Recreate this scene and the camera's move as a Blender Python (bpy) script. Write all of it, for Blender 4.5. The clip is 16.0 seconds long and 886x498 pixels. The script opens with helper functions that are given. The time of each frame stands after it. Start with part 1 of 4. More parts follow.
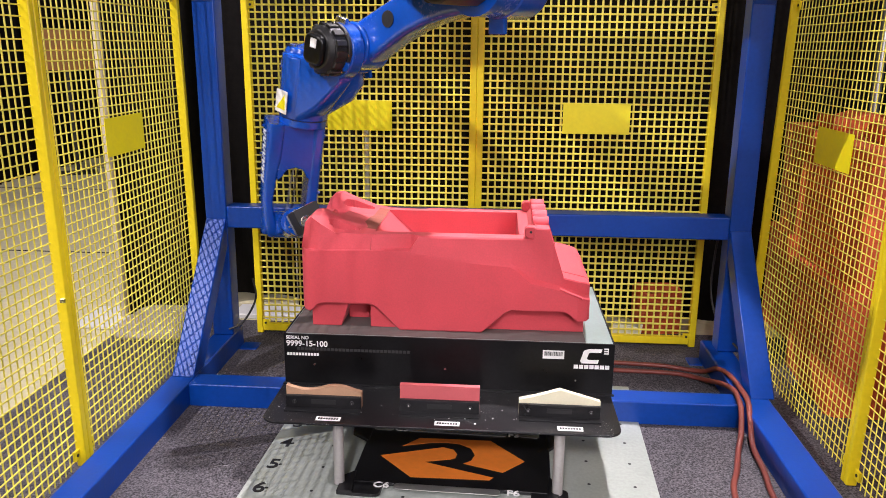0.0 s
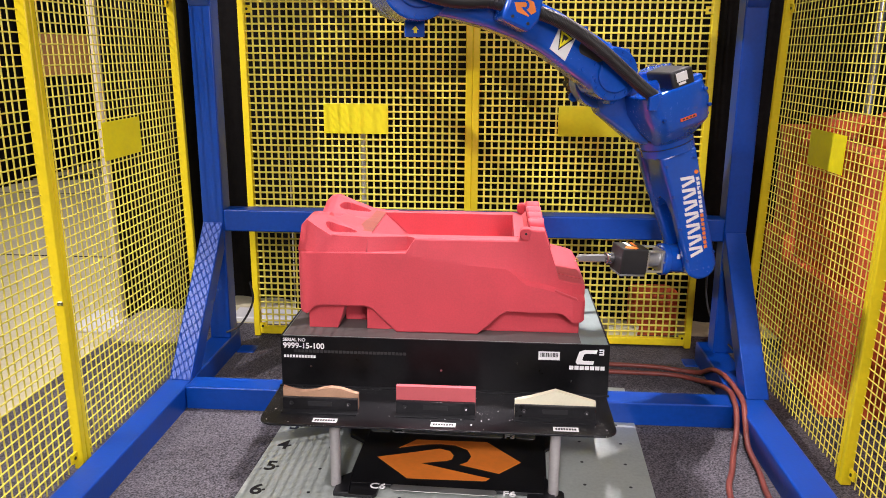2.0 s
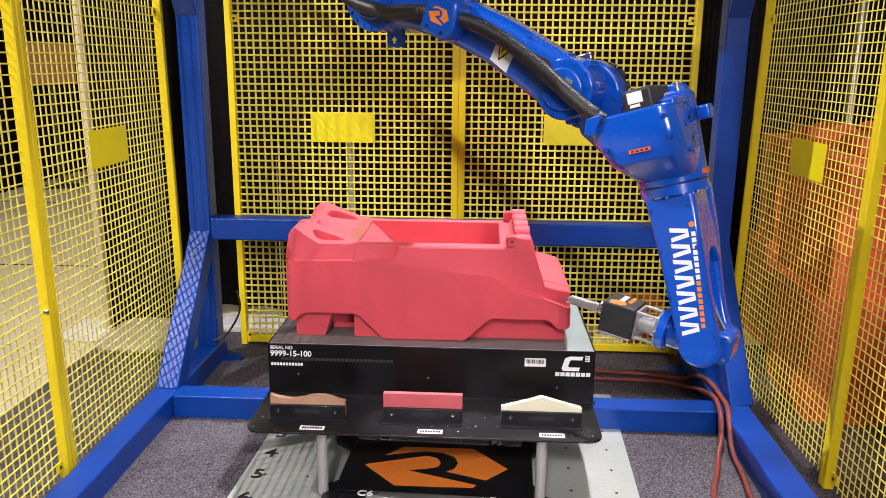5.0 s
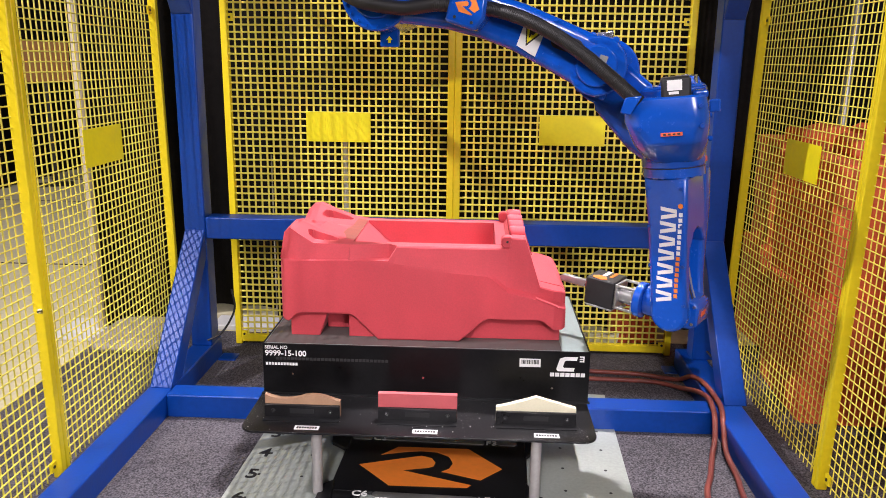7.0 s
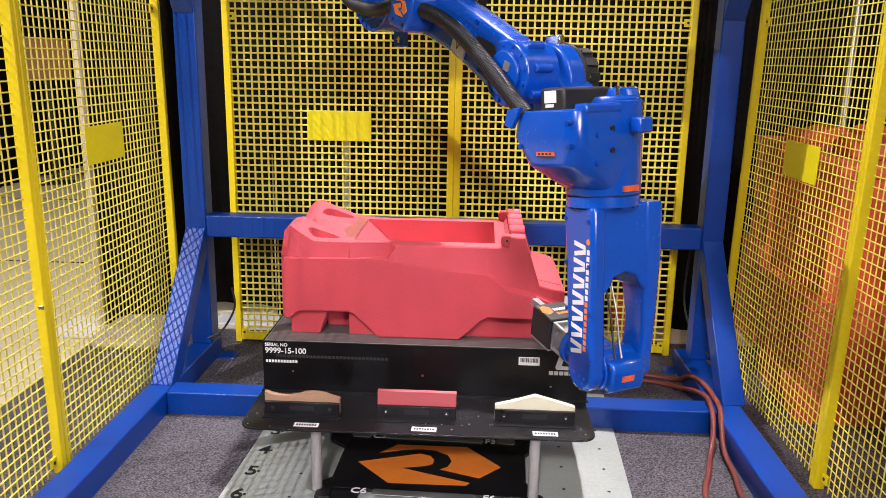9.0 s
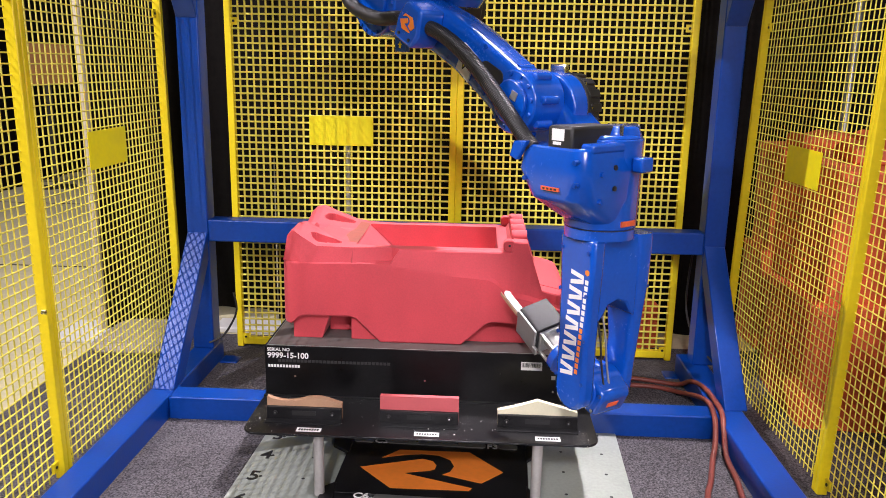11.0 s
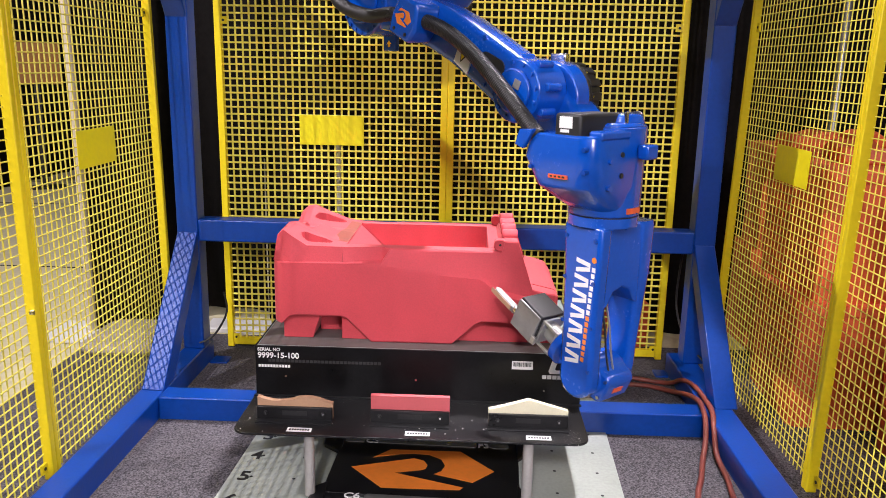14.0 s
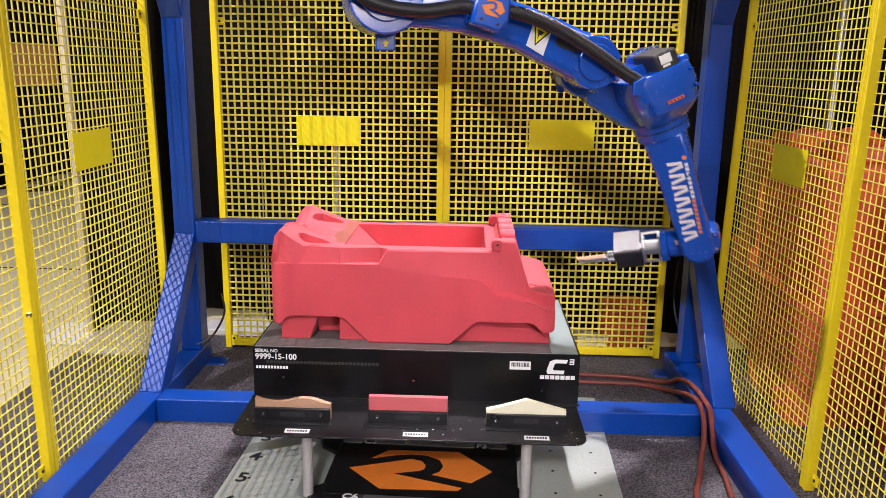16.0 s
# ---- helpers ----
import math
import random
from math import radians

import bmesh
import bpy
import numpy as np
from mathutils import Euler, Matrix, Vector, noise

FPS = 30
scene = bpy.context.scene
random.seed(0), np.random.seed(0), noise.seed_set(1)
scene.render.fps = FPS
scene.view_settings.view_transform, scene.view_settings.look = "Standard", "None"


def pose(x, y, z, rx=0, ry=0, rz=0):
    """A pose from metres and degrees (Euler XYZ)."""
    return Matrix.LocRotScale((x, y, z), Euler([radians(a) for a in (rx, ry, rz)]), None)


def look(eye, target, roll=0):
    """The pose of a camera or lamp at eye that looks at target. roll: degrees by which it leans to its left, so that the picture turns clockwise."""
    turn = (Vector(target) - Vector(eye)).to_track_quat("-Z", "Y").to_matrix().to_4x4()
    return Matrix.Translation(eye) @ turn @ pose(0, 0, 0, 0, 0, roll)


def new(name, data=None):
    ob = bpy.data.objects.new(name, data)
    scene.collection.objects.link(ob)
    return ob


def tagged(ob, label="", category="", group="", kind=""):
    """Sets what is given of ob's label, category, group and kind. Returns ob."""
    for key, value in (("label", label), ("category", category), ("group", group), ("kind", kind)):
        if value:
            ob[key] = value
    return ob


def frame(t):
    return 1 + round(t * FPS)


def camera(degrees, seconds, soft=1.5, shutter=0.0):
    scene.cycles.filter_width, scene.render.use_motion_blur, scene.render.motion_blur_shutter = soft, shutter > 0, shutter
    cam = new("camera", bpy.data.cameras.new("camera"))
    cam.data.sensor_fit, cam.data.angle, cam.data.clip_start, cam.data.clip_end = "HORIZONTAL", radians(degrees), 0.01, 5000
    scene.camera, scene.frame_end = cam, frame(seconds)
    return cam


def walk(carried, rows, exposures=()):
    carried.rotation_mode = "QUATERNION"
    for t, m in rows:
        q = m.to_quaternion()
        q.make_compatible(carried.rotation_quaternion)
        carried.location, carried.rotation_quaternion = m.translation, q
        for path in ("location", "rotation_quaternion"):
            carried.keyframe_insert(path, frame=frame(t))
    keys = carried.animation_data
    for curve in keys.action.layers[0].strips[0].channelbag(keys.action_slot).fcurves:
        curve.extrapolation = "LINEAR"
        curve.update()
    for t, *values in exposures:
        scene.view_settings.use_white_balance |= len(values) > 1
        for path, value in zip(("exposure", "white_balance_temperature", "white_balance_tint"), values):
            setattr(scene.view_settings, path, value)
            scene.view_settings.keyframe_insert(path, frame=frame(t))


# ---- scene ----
cam = camera(58.73, 16.0, soft=0.9, shutter=0.5)
PATH = [
    (0, (-0.014, 0.027, 1.430), (-0.216, 2.926, 0.683), 0.54),
    (0.5, (-0.014, 0.023, 1.429), (-0.217, 2.922, 0.686), 0.51),
    (1, (-0.008, 0.019, 1.430), (-0.214, 2.918, 0.688), 0.41),
    (1.5, (-0.005, 0.015, 1.431), (-0.208, 2.916, 0.692), 0.33),
    (2, (-0.005, 0.012, 1.427), (-0.200, 2.915, 0.695), 0.38),
    (2.5, (-0.011, 0.010, 1.431), (-0.193, 2.915, 0.703), 0.54),
    (3, (0.000, 0.005, 1.430), (-0.185, 2.911, 0.711), 0.36),
    (3.5, (-0.000, -0.000, 1.430), (-0.176, 2.909, 0.718), 0.50),
    (4, (0.003, -0.009, 1.427), (-0.165, 2.904, 0.726), 0.47),
    (6.5, (-0.008, -0.002, 1.428), (-0.134, 2.913, 0.730), 0.68),
    (7, (-0.003, -0.006, 1.430), (-0.131, 2.908, 0.729), 0.76),
    (7.5, (-0.006, -0.009, 1.426), (-0.129, 2.905, 0.724), 0.90),
    (8, (-0.008, -0.011, 1.424), (-0.131, 2.903, 0.721), 1.02),
    (8.5, (-0.005, -0.012, 1.426), (-0.131, 2.901, 0.721), 0.97),
    (9, (-0.002, -0.018, 1.425), (-0.130, 2.896, 0.727), 1.02),
    (11.5, (-0.012, -0.019, 1.427), (-0.139, 2.901, 0.749), 1.12),
    (12, (-0.011, -0.017, 1.426), (-0.132, 2.904, 0.752), 1.12),
    (12.5, (-0.011, -0.011, 1.428), (-0.126, 2.909, 0.752), 1.22),
    (13, (-0.014, -0.006, 1.423), (-0.120, 2.915, 0.747), 1.21),
    (13.5, (-0.017, -0.012, 1.427), (-0.114, 2.908, 0.747), 1.29),
    (14, (-0.008, -0.018, 1.424), (-0.104, 2.902, 0.743), 1.13),
    (14.5, (-0.008, -0.024, 1.423), (-0.099, 2.897, 0.746), 1.11),
    (15, (-0.008, -0.020, 1.423), (-0.099, 2.900, 0.743), 1.08),
    (15.5, (-0.003, -0.021, 1.421), (-0.096, 2.899, 0.742), 0.95),
    (16, (-0.004, -0.016, 1.425), (-0.094, 2.904, 0.744), 0.90),
]
walk(cam, [(t, look(eye, target, roll)) for t, eye, target, roll in PATH])

# ---- light: a trade hall's lamps, and unseen fill lamps added to them ----
world = bpy.data.worlds.new("hall_air")
world.use_nodes = True
world.node_tree.nodes["Background"].inputs[0].default_value = (1.0, 0.97, 0.95, 1)
world.node_tree.nodes["Background"].inputs[1].default_value = 0.05
scene.world = world


def hall_or_fill_lamp(x, y, z, watts, size, target, colour=(1.0, 0.915, 0.98), spread=180):
    data = bpy.data.lights.new("hall_or_fill_lamp", "AREA")
    data.shape, data.size, data.energy, data.color = "DISK", size, watts, colour
    data.spread = radians(spread)
    ob = new("hall_or_fill_lamp", data)
    ob.matrix_world = look((x, y, z), target)
    return ob


hall_or_fill_lamp(-4.1, 1.2, 4.7, 298, 0.04, (-0.6, 2.9, 0.4))
hall_or_fill_lamp(4.2, 1.9, 5.0, 48, 0.06, (0.5, 2.8, 0.3))
# broad low fill behind the camera, added to brighten the rear fence
hall_or_fill_lamp(2.2, -4.2, 2.9, 190, 1.8, (0.0, 3.3, 0.8))
# narrow fill added to brighten the plate and emblem under the table
hall_or_fill_lamp(-0.5, -3.7, 4.4, 14, 0.6, (-0.1, 1.95, 0.0), spread=34)
hall_or_fill_lamp(0.7, 4.7, 6.2, 32, 0.3, (-0.1, 2.85, 0.6), spread=36)
# fill added to brighten the upper part of the rear fence
hall_or_fill_lamp(-0.9, -2.6, 5.6, 11.5, 0.5, (0.1, 3.75, 1.75), spread=46)
# unseen lamps added to brighten the aisle floor and the crates
hall_or_fill_lamp(-4.0, 6.0, 6.5, 80, 0.8, (-3.6, 5.5, 0.0))
hall_or_fill_lamp(4.6, 1.0, 6.0, 26, 0.8, (2.4, 3.2, 0.3))


# ---- materials ----
def material(name, colour, rough=0.5, metal=0.0, spread=0.12, scale=6.0, grain=60.0, bump=0.0, bump_scale=150.0,
             coat=0.0, second=None, lo_at=0.35, hi_at=0.65, fine=0.4):
    m = bpy.data.materials.new(name)
    m.use_nodes = True
    nodes, links = m.node_tree.nodes, m.node_tree.links
    bsdf = nodes["Principled BSDF"]
    bsdf.inputs["Metallic"].default_value = metal
    bsdf.inputs["Coat Weight"].default_value = coat
    bsdf.inputs["Coat Roughness"].default_value = 0.12
    coord = nodes.new("ShaderNodeTexCoord")
    big, small = nodes.new("ShaderNodeTexNoise"), nodes.new("ShaderNodeTexNoise")
    big.inputs["Scale"].default_value, big.inputs["Detail"].default_value = scale, 5
    small.inputs["Scale"].default_value, small.inputs["Detail"].default_value = grain, 3
    for n in (big, small):
        links.new(coord.outputs["Object"], n.inputs["Vector"])
    mix = nodes.new("ShaderNodeMath")
    mix.operation = "MULTIPLY_ADD"
    mix.inputs[1].default_value = 1 - fine
    scaled = nodes.new("ShaderNodeMath")
    scaled.operation = "MULTIPLY"
    scaled.inputs[1].default_value = fine
    links.new(small.outputs["Fac"], scaled.inputs[0])
    links.new(big.outputs["Fac"], mix.inputs[0])
    links.new(scaled.outputs[0], mix.inputs[2])
    ramp = nodes.new("ShaderNodeValToRGB")
    lo = second or [c * (1 - spread) for c in colour]
    hi = colour if second else [min(1, c * (1 + spread)) for c in colour]
    ramp.color_ramp.elements[0].position, ramp.color_ramp.elements[1].position = lo_at, hi_at
    ramp.color_ramp.elements[0].color, ramp.color_ramp.elements[1].color = (*lo, 1), (*hi, 1)
    links.new(mix.outputs[0], ramp.inputs["Fac"])
    links.new(ramp.outputs["Color"], bsdf.inputs["Base Color"])
    rr = nodes.new("ShaderNodeMapRange")
    rr.inputs["From Min"].default_value, rr.inputs["From Max"].default_value = 0.3, 0.7
    rr.inputs["To Min"].default_value, rr.inputs["To Max"].default_value = max(0.02, rough - 0.08), min(1, rough + 0.08)
    links.new(mix.outputs[0], rr.inputs["Value"])
    links.new(rr.outputs["Result"], bsdf.inputs["Roughness"])
    if bump:
        tex = nodes.new("ShaderNodeTexNoise")
        tex.inputs["Scale"].default_value, tex.inputs["Detail"].default_value = bump_scale, 4
        links.new(coord.outputs["Object"], tex.inputs["Vector"])
        b = nodes.new("ShaderNodeBump")
        b.inputs["Strength"].default_value, b.inputs["Distance"].default_value = bump, 0.004
        links.new(tex.outputs["Fac"], b.inputs["Height"])
        links.new(b.outputs["Normal"], bsdf.inputs["Normal"])
    return m


M_BLUE = material("blue_robot_paint", (0.002, 0.074, 0.46), 0.22, 0, 0.10, 5, 90, 0.05, 220, coat=0.7)
M_FRAME = material("blue_frame_enamel", (0.001, 0.048, 0.31), 0.36, 0, 0.16, 4, 60, 0.08, 90, coat=0.08)
M_YELLOW = material("yellow_powder_coat", (0.90, 0.71, 0.015), 0.4, 0, 0.07, 3, 60, 0.05, 200)
M_WIRE = material("yellow_coated_wire", (0.92, 0.82, 0.13), 0.35, 0, 0.08, 3, 60)
M_SIGN = material("yellow_sign_plate", (0.90, 0.80, 0.008), 0.45, 0, 0.05, 8, 60)
M_RED = material("red_tooling_board", (0.56, 0.054, 0.072), 0.72, 0, 0.11, 5, 180, 0.10, 260)
M_RED.node_tree.nodes["Principled BSDF"].inputs["Sheen Weight"].default_value = 0.06
M_RED.node_tree.nodes["Principled BSDF"].inputs["Sheen Roughness"].default_value = 0.5
M_BLACK = material("black_painted_steel", (0.009, 0.009, 0.010), 0.34, 0, 0.4, 7, 90, 0.05, 120, coat=0.1)
M_GLOSS = material("glossy_black_enamel", (0.005, 0.005, 0.0055), 0.34, 0, 0.4, 7, 90, 0.03, 60, coat=0.08)
M_CHIPPED = material("chipped_black_enamel", (0.45, 0.45, 0.43), 0.34, 0, 0.4, 9, 330, 0.04, 90, coat=0.1, second=(0.007, 0.007, 0.008), lo_at=0.645, hi_at=0.66, fine=0.75)
M_MATT = material("matt_black_plastic", (0.014, 0.014, 0.015), 0.5, 0, 0.3, 12, 90, 0.05, 200)
M_ALU = material("brushed_aluminium", (0.62, 0.62, 0.60), 0.36, 0.9, 0.10, 3, 140, 0.03, 300)
M_PLATE = material("worn_aluminium_plate", (0.42, 0.46, 0.42), 0.42, 0.3, 0.14, 3.5, 80, 0.04, 200)
M_TOP = material("scuffed_metal_top", (0.31, 0.38, 0.36), 0.42, 0.35, 0.12, 5, 120, 0.04, 240)
M_WHITE = material("white_vinyl", (0.80, 0.80, 0.78), 0.5, 0, 0.04, 10, 60)
M_ORANGE = material("orange_vinyl", (0.80, 0.22, 0.03), 0.45, 0, 0.08, 10, 60)
M_RUBBER = material("black_corrugated_rubber", (0.011, 0.010, 0.010), 0.5, 0, 0.2, 12, 80)
M_HOSE = material("red_air_hose", (0.20, 0.045, 0.032), 0.5, 0, 0.2, 20, 90)
M_CARPET = material("grey_loop_carpet", (0.165, 0.152, 0.17), 0.95, 0, 0.1, 2.2, 150, 1.0, 190, second=(0.018, 0.016, 0.02), lo_at=0.38, hi_at=0.64, fine=0.8)
M_DRAPE = material("black_woven_drape", (0.0065, 0.0056, 0.0052), 0.95, 0, 0.5, 40, 260, 0.4, 500)
M_HALL = material("dark_hall_wall", (0.03, 0.028, 0.027), 0.9, 0, 0.3, 1, 20)
M_TAN = material("pale_tan_panel", (0.60, 0.53, 0.40), 0.6, 0, 0.08, 2, 40)
M_CRATE = material("orange_red_plastic", (0.74, 0.125, 0.04), 0.55, 0, 0.2, 5, 60, 0.1, 40)
M_GREY = material("grey_steel", (0.35, 0.35, 0.34), 0.4, 0.6, 0.1, 8, 80)
M_CREAM = material("cream_tooling_board", (0.76, 0.72, 0.52), 0.7, 0, 0.05, 12, 150)
M_BROWN = material("brown_tooling_board", (0.42, 0.25, 0.15), 0.7, 0, 0.1, 12, 150)
M_ROSE = material("rose_tooling_board", (0.52, 0.10, 0.11), 0.7, 0, 0.06, 12, 150)
M_CHROME = material("bright_steel", (0.75, 0.75, 0.74), 0.2, 1.0, 0.05, 10, 80)
M_TOOLPLATE = material("dull_tool_steel", (0.34, 0.34, 0.335), 0.40, 0.6, 0.1, 12, 80)
M_STONE = material("pale_grey_stone", (0.42, 0.38, 0.32), 0.85, 0, 0.25, 6, 50, 0.4, 60)

M_LEG = material("dull_grey_tube", (0.40, 0.38, 0.37), 0.5, 0.35, 0.1, 6, 90, 0.03, 200)
for m, level in ((M_GLOSS, 0.26), (M_BLACK, 0.3), (M_CHIPPED, 0.3), (M_DRAPE, 0.15), (M_FRAME, 0.38), (M_HALL, 0.1)):
    m.node_tree.nodes["Principled BSDF"].inputs["Specular IOR Level"].default_value = level


# ---- mesh helpers ----
def as_mesh(name, bm, mat, smooth=False):
    me = bpy.data.meshes.new(name)
    bmesh.ops.recalc_face_normals(bm, faces=bm.faces)
    if smooth:
        for f in bm.faces:
            f.smooth = True
    bm.to_mesh(me)
    bm.free()
    me.materials.append(mat)
    if smooth:
        me.set_sharp_from_angle(angle=radians(38))
    return me


def part(name, bm, mat, parent=None, label="", smooth=False, bevel=0.0, m=None):
    ob = new(name, as_mesh(name, bm, mat, smooth or bevel > 0))
    if parent is not None:
        ob.parent = parent
    if m is not None:
        ob.matrix_basis = m
    if bevel:
        b = ob.modifiers.new("edge", "BEVEL")
        b.width, b.segments, b.limit_method, b.angle_limit = bevel, 2, "ANGLE", radians(35)
        b.harden_normals = False
    if label:
        tagged(ob, label)
    return ob


def thing(name, label, category, group="", kind="", m=None):
    ob = new(name)
    ob.empty_display_size = 0.05
    if m is not None:
        ob.matrix_basis = m
    return tagged(ob, label, category, group, kind)


def box(bm, x0, x1, y0, y1, z0, z1, m=None):
    vs = [bm.verts.new(p) for p in ((x0, y0, z0), (x1, y0, z0), (x1, y1, z0), (x0, y1, z0),
                                    (x0, y0, z1), (x1, y0, z1), (x1, y1, z1), (x0, y1, z1))]
    for f in ((0, 3, 2, 1), (4, 5, 6, 7), (0, 1, 5, 4), (1, 2, 6, 5), (2, 3, 7, 6), (3, 0, 4, 7)):
        bm.faces.new([vs[i] for i in f])
    if m is not None:
        bmesh.ops.transform(bm, matrix=m, verts=vs)
    return bm


def boxed(*a):
    return box(bmesh.new(), *a)


def loft(bm, loops, cap=True):
    rings = [[bm.verts.new(p) for p in loop] for loop in loops]
    n = len(rings[0])
    for a, b in zip(rings, rings[1:]):
        for i in range(n):
            bm.faces.new((a[i], a[(i + 1) % n], b[(i + 1) % n], b[i]))
    if cap:
        bm.faces.new(rings[0][::-1])
        bm.faces.new(rings[-1])
    return bm


def rod(bm, a, b, r0, r1=None, n=16):
    a, b = Vector(a), Vector(b)
    r1 = r0 if r1 is None else r1
    q = (b - a).to_track_quat("Z", "Y")
    ring = [Vector((math.cos(2 * math.pi * i / n), math.sin(2 * math.pi * i / n), 0)) for i in range(n)]
    return loft(bm, [[a + q @ (v * r0) for v in ring], [b + q @ (v * r1) for v in ring]])


def prism(bm, outline, lo, hi, axis="y"):
    """Extrudes an outline: (x, z) along y, (x, y) along z, or (y, z) along x."""
    put = {"y": lambda a, b, c: (a, c, b), "z": lambda a, b, c: (a, b, c), "x": lambda a, b, c: (c, a, b)}[axis]
    return loft(bm, [[put(a, b, lo) for a, b in outline], [put(a, b, hi) for a, b in outline]])


def rounded(x0, x1, y0, y1, r, n=5):
    out = []
    for cx, cy, a0 in ((x1 - r, y0 + r, -90), (x1 - r, y1 - r, 0), (x0 + r, y1 - r, 90), (x0 + r, y0 + r, 180)):
        for i in range(n + 1):
            a = radians(a0 + 90 * i / n)
            out.append((cx + r * math.cos(a), cy + r * math.sin(a)))
    return out


def tube(bm, points, r, n=10):
    """A round tube along points."""
    pts = [Vector(p) for p in points]
    loops = []
    side = Vector((0, 0, 1))
    for i, p in enumerate(pts):
        d = (pts[min(i + 1, len(pts) - 1)] - pts[max(i - 1, 0)]).normalized()
        u = d.cross(side)
        u = u.normalized() if u.length > 1e-3 else Vector((1, 0, 0))
        v = d.cross(u)
        rr = r(i) if callable(r) else r
        loops.append([p + rr * (math.cos(2 * math.pi * k / n) * u + math.sin(2 * math.pi * k / n) * v) for k in range(n)])
    return loft(bm, loops)


def smooth_line(points, steps=8):
    pts = [Vector(p) for p in points]
    out = []
    for i in range(len(pts) - 1):
        p0, p1, p2, p3 = pts[max(i - 1, 0)], pts[i], pts[i + 1], pts[min(i + 2, len(pts) - 1)]
        for k in range(steps):
            t = k / steps
            out.append(0.5 * ((2 * p1) + (p2 - p0) * t + (2 * p0 - 5 * p1 + 4 * p2 - p3) * t * t + (3 * p1 - p0 - 3 * p2 + p3) * t ** 3))
    return out + [pts[-1]]


def lettering(name, body, size, mat, parent, m, label="", align="LEFT"):
    cu = bpy.data.curves.new(name, "FONT")
    cu.body, cu.size, cu.extrude, cu.align_x = body, size, 0.0006, align
    cu.offset = size * 0.021
    cu.materials.append(mat)
    ob = new(name, cu)
    ob.parent = parent
    ob.matrix_basis = m
    return tagged(ob, label) if label else ob


# ---- the hall ----
M_CONCRETE = material("pale_hall_concrete", (0.66, 0.60, 0.39), 0.55, 0, 0.14, 0.8, 30, 0.1, 40)
floor = part("floor", boxed(-9, 9, -5, 12, -0.05, 0.0), M_CONCRETE)
tagged(floor, "pale smooth concrete floor of the exhibition hall", "floor", kind="structure")
carpet = part("carpet", boxed(-1.94, 3.2, -3.0, 3.93, 0.0005, 0.0045), M_CARPET)
tagged(carpet, "speckled dark grey loop carpet under the robot cell", "carpet", kind="structure")
for k, (x, y) in enumerate(((-3.2, 5.2), (-4.1, 7.6), (-2.6, 9.0))):
    tagged(part("floor_joint", boxed(x - 4, x + 3, y, y + 0.02, 0.0005, 0.002), M_HALL), "thin dark joint in the concrete floor", "floor joint", kind="structure")
for nm, dims in (("wall_north", (-9, 9, 12, 12.2, 0, 7.5)), ("wall_south", (-9, 9, -5.2, -5, 0, 7.5)),
                 ("wall_west", (-9.2, -9, -5, 12, 0, 7.5)), ("wall_east", (9, 9.2, -5, 12, 0, 7.5))):
    tagged(part(nm, boxed(*dims), M_HALL), "dark plain wall of the exhibition hall", "wall", kind="structure")
tagged(part("ceiling", boxed(-9.2, 9.2, -5.2, 12.2, 7.5, 7.7), M_HALL), "dark hall ceiling high above the booths", "ceiling", kind="structure")


def drape(name, x0, y0, x1, y1, z0, z1, label, amp=0.02):
    bm = bmesh.new()
    d = Vector((x1 - x0, y1 - y0, 0))
    n = max(8, int(d.length / 0.03))
    side = Vector((-d.y, d.x, 0)).normalized()
    rows = []
    for z in (z0, (z0 + z1) / 2, z1):
        rows.append([bm.verts.new(Vector((x0, y0, z)) + d * (i / n) + side * (amp * math.sin(i * 0.9) + amp * 0.6 * math.sin(i * 0.37 + z))) for i in range(n + 1)])
    for a, b in zip(rows, rows[1:]):
        for i in range(n):
            bm.faces.new((a[i], a[i + 1], b[i + 1], b[i]))
    ob = part(name, bm, M_DRAPE, None, smooth=True)
    ob.modifiers.new("cloth", "SOLIDIFY").thickness = 0.004
    return tagged(ob, label, "curtain")


drape("drape", -1.12, 4.20, 1.42, 4.18, 0.0, 3.2, "black woven drape reaching the floor behind the fence", 0.015)
drape("drape", -1.5, 4.22, -1.12, 4.20, 0.06, 3.2, "black woven drape hanging behind the rear fence", 0.015)
drape("drape", -1.98, 3.92, -1.5, 4.22, 0.0, 3.2, "black drape hanging by the aisle beside a pale pole", 0.02)
drape("drape", 1.3, 5.0, 3.6, 4.9, 0.0, 3.2, "black drape hanging behind the orange crates", 0.03)
drape("drape", 3.6, 4.9, 3.7, 0.0, 0.0, 3.2, "black drape closing the booth beside the crates", 0.03)
drape("drape", -5.2, 12.0, -5.2, 2.0, 0.0, 3.6, "black drape hanging across the aisle", 0.03)
drape("drape", -5.2, 11.8, 2.0, 11.8, 0.0, 3.6, "black drape hanging at the end of the aisle", 0.03)

# white strip added to paint the brightly lit concrete beyond the carpet
tagged(part("lit_floor_strip", boxed(-1.42, -0.86, 3.95, 4.12, 0.0005, 0.03), M_WHITE, bevel=0.006), "flat white strip standing in for lit floor behind the fence", "cable strip")

# ---- yellow fence ----
PITCH = 0.0331


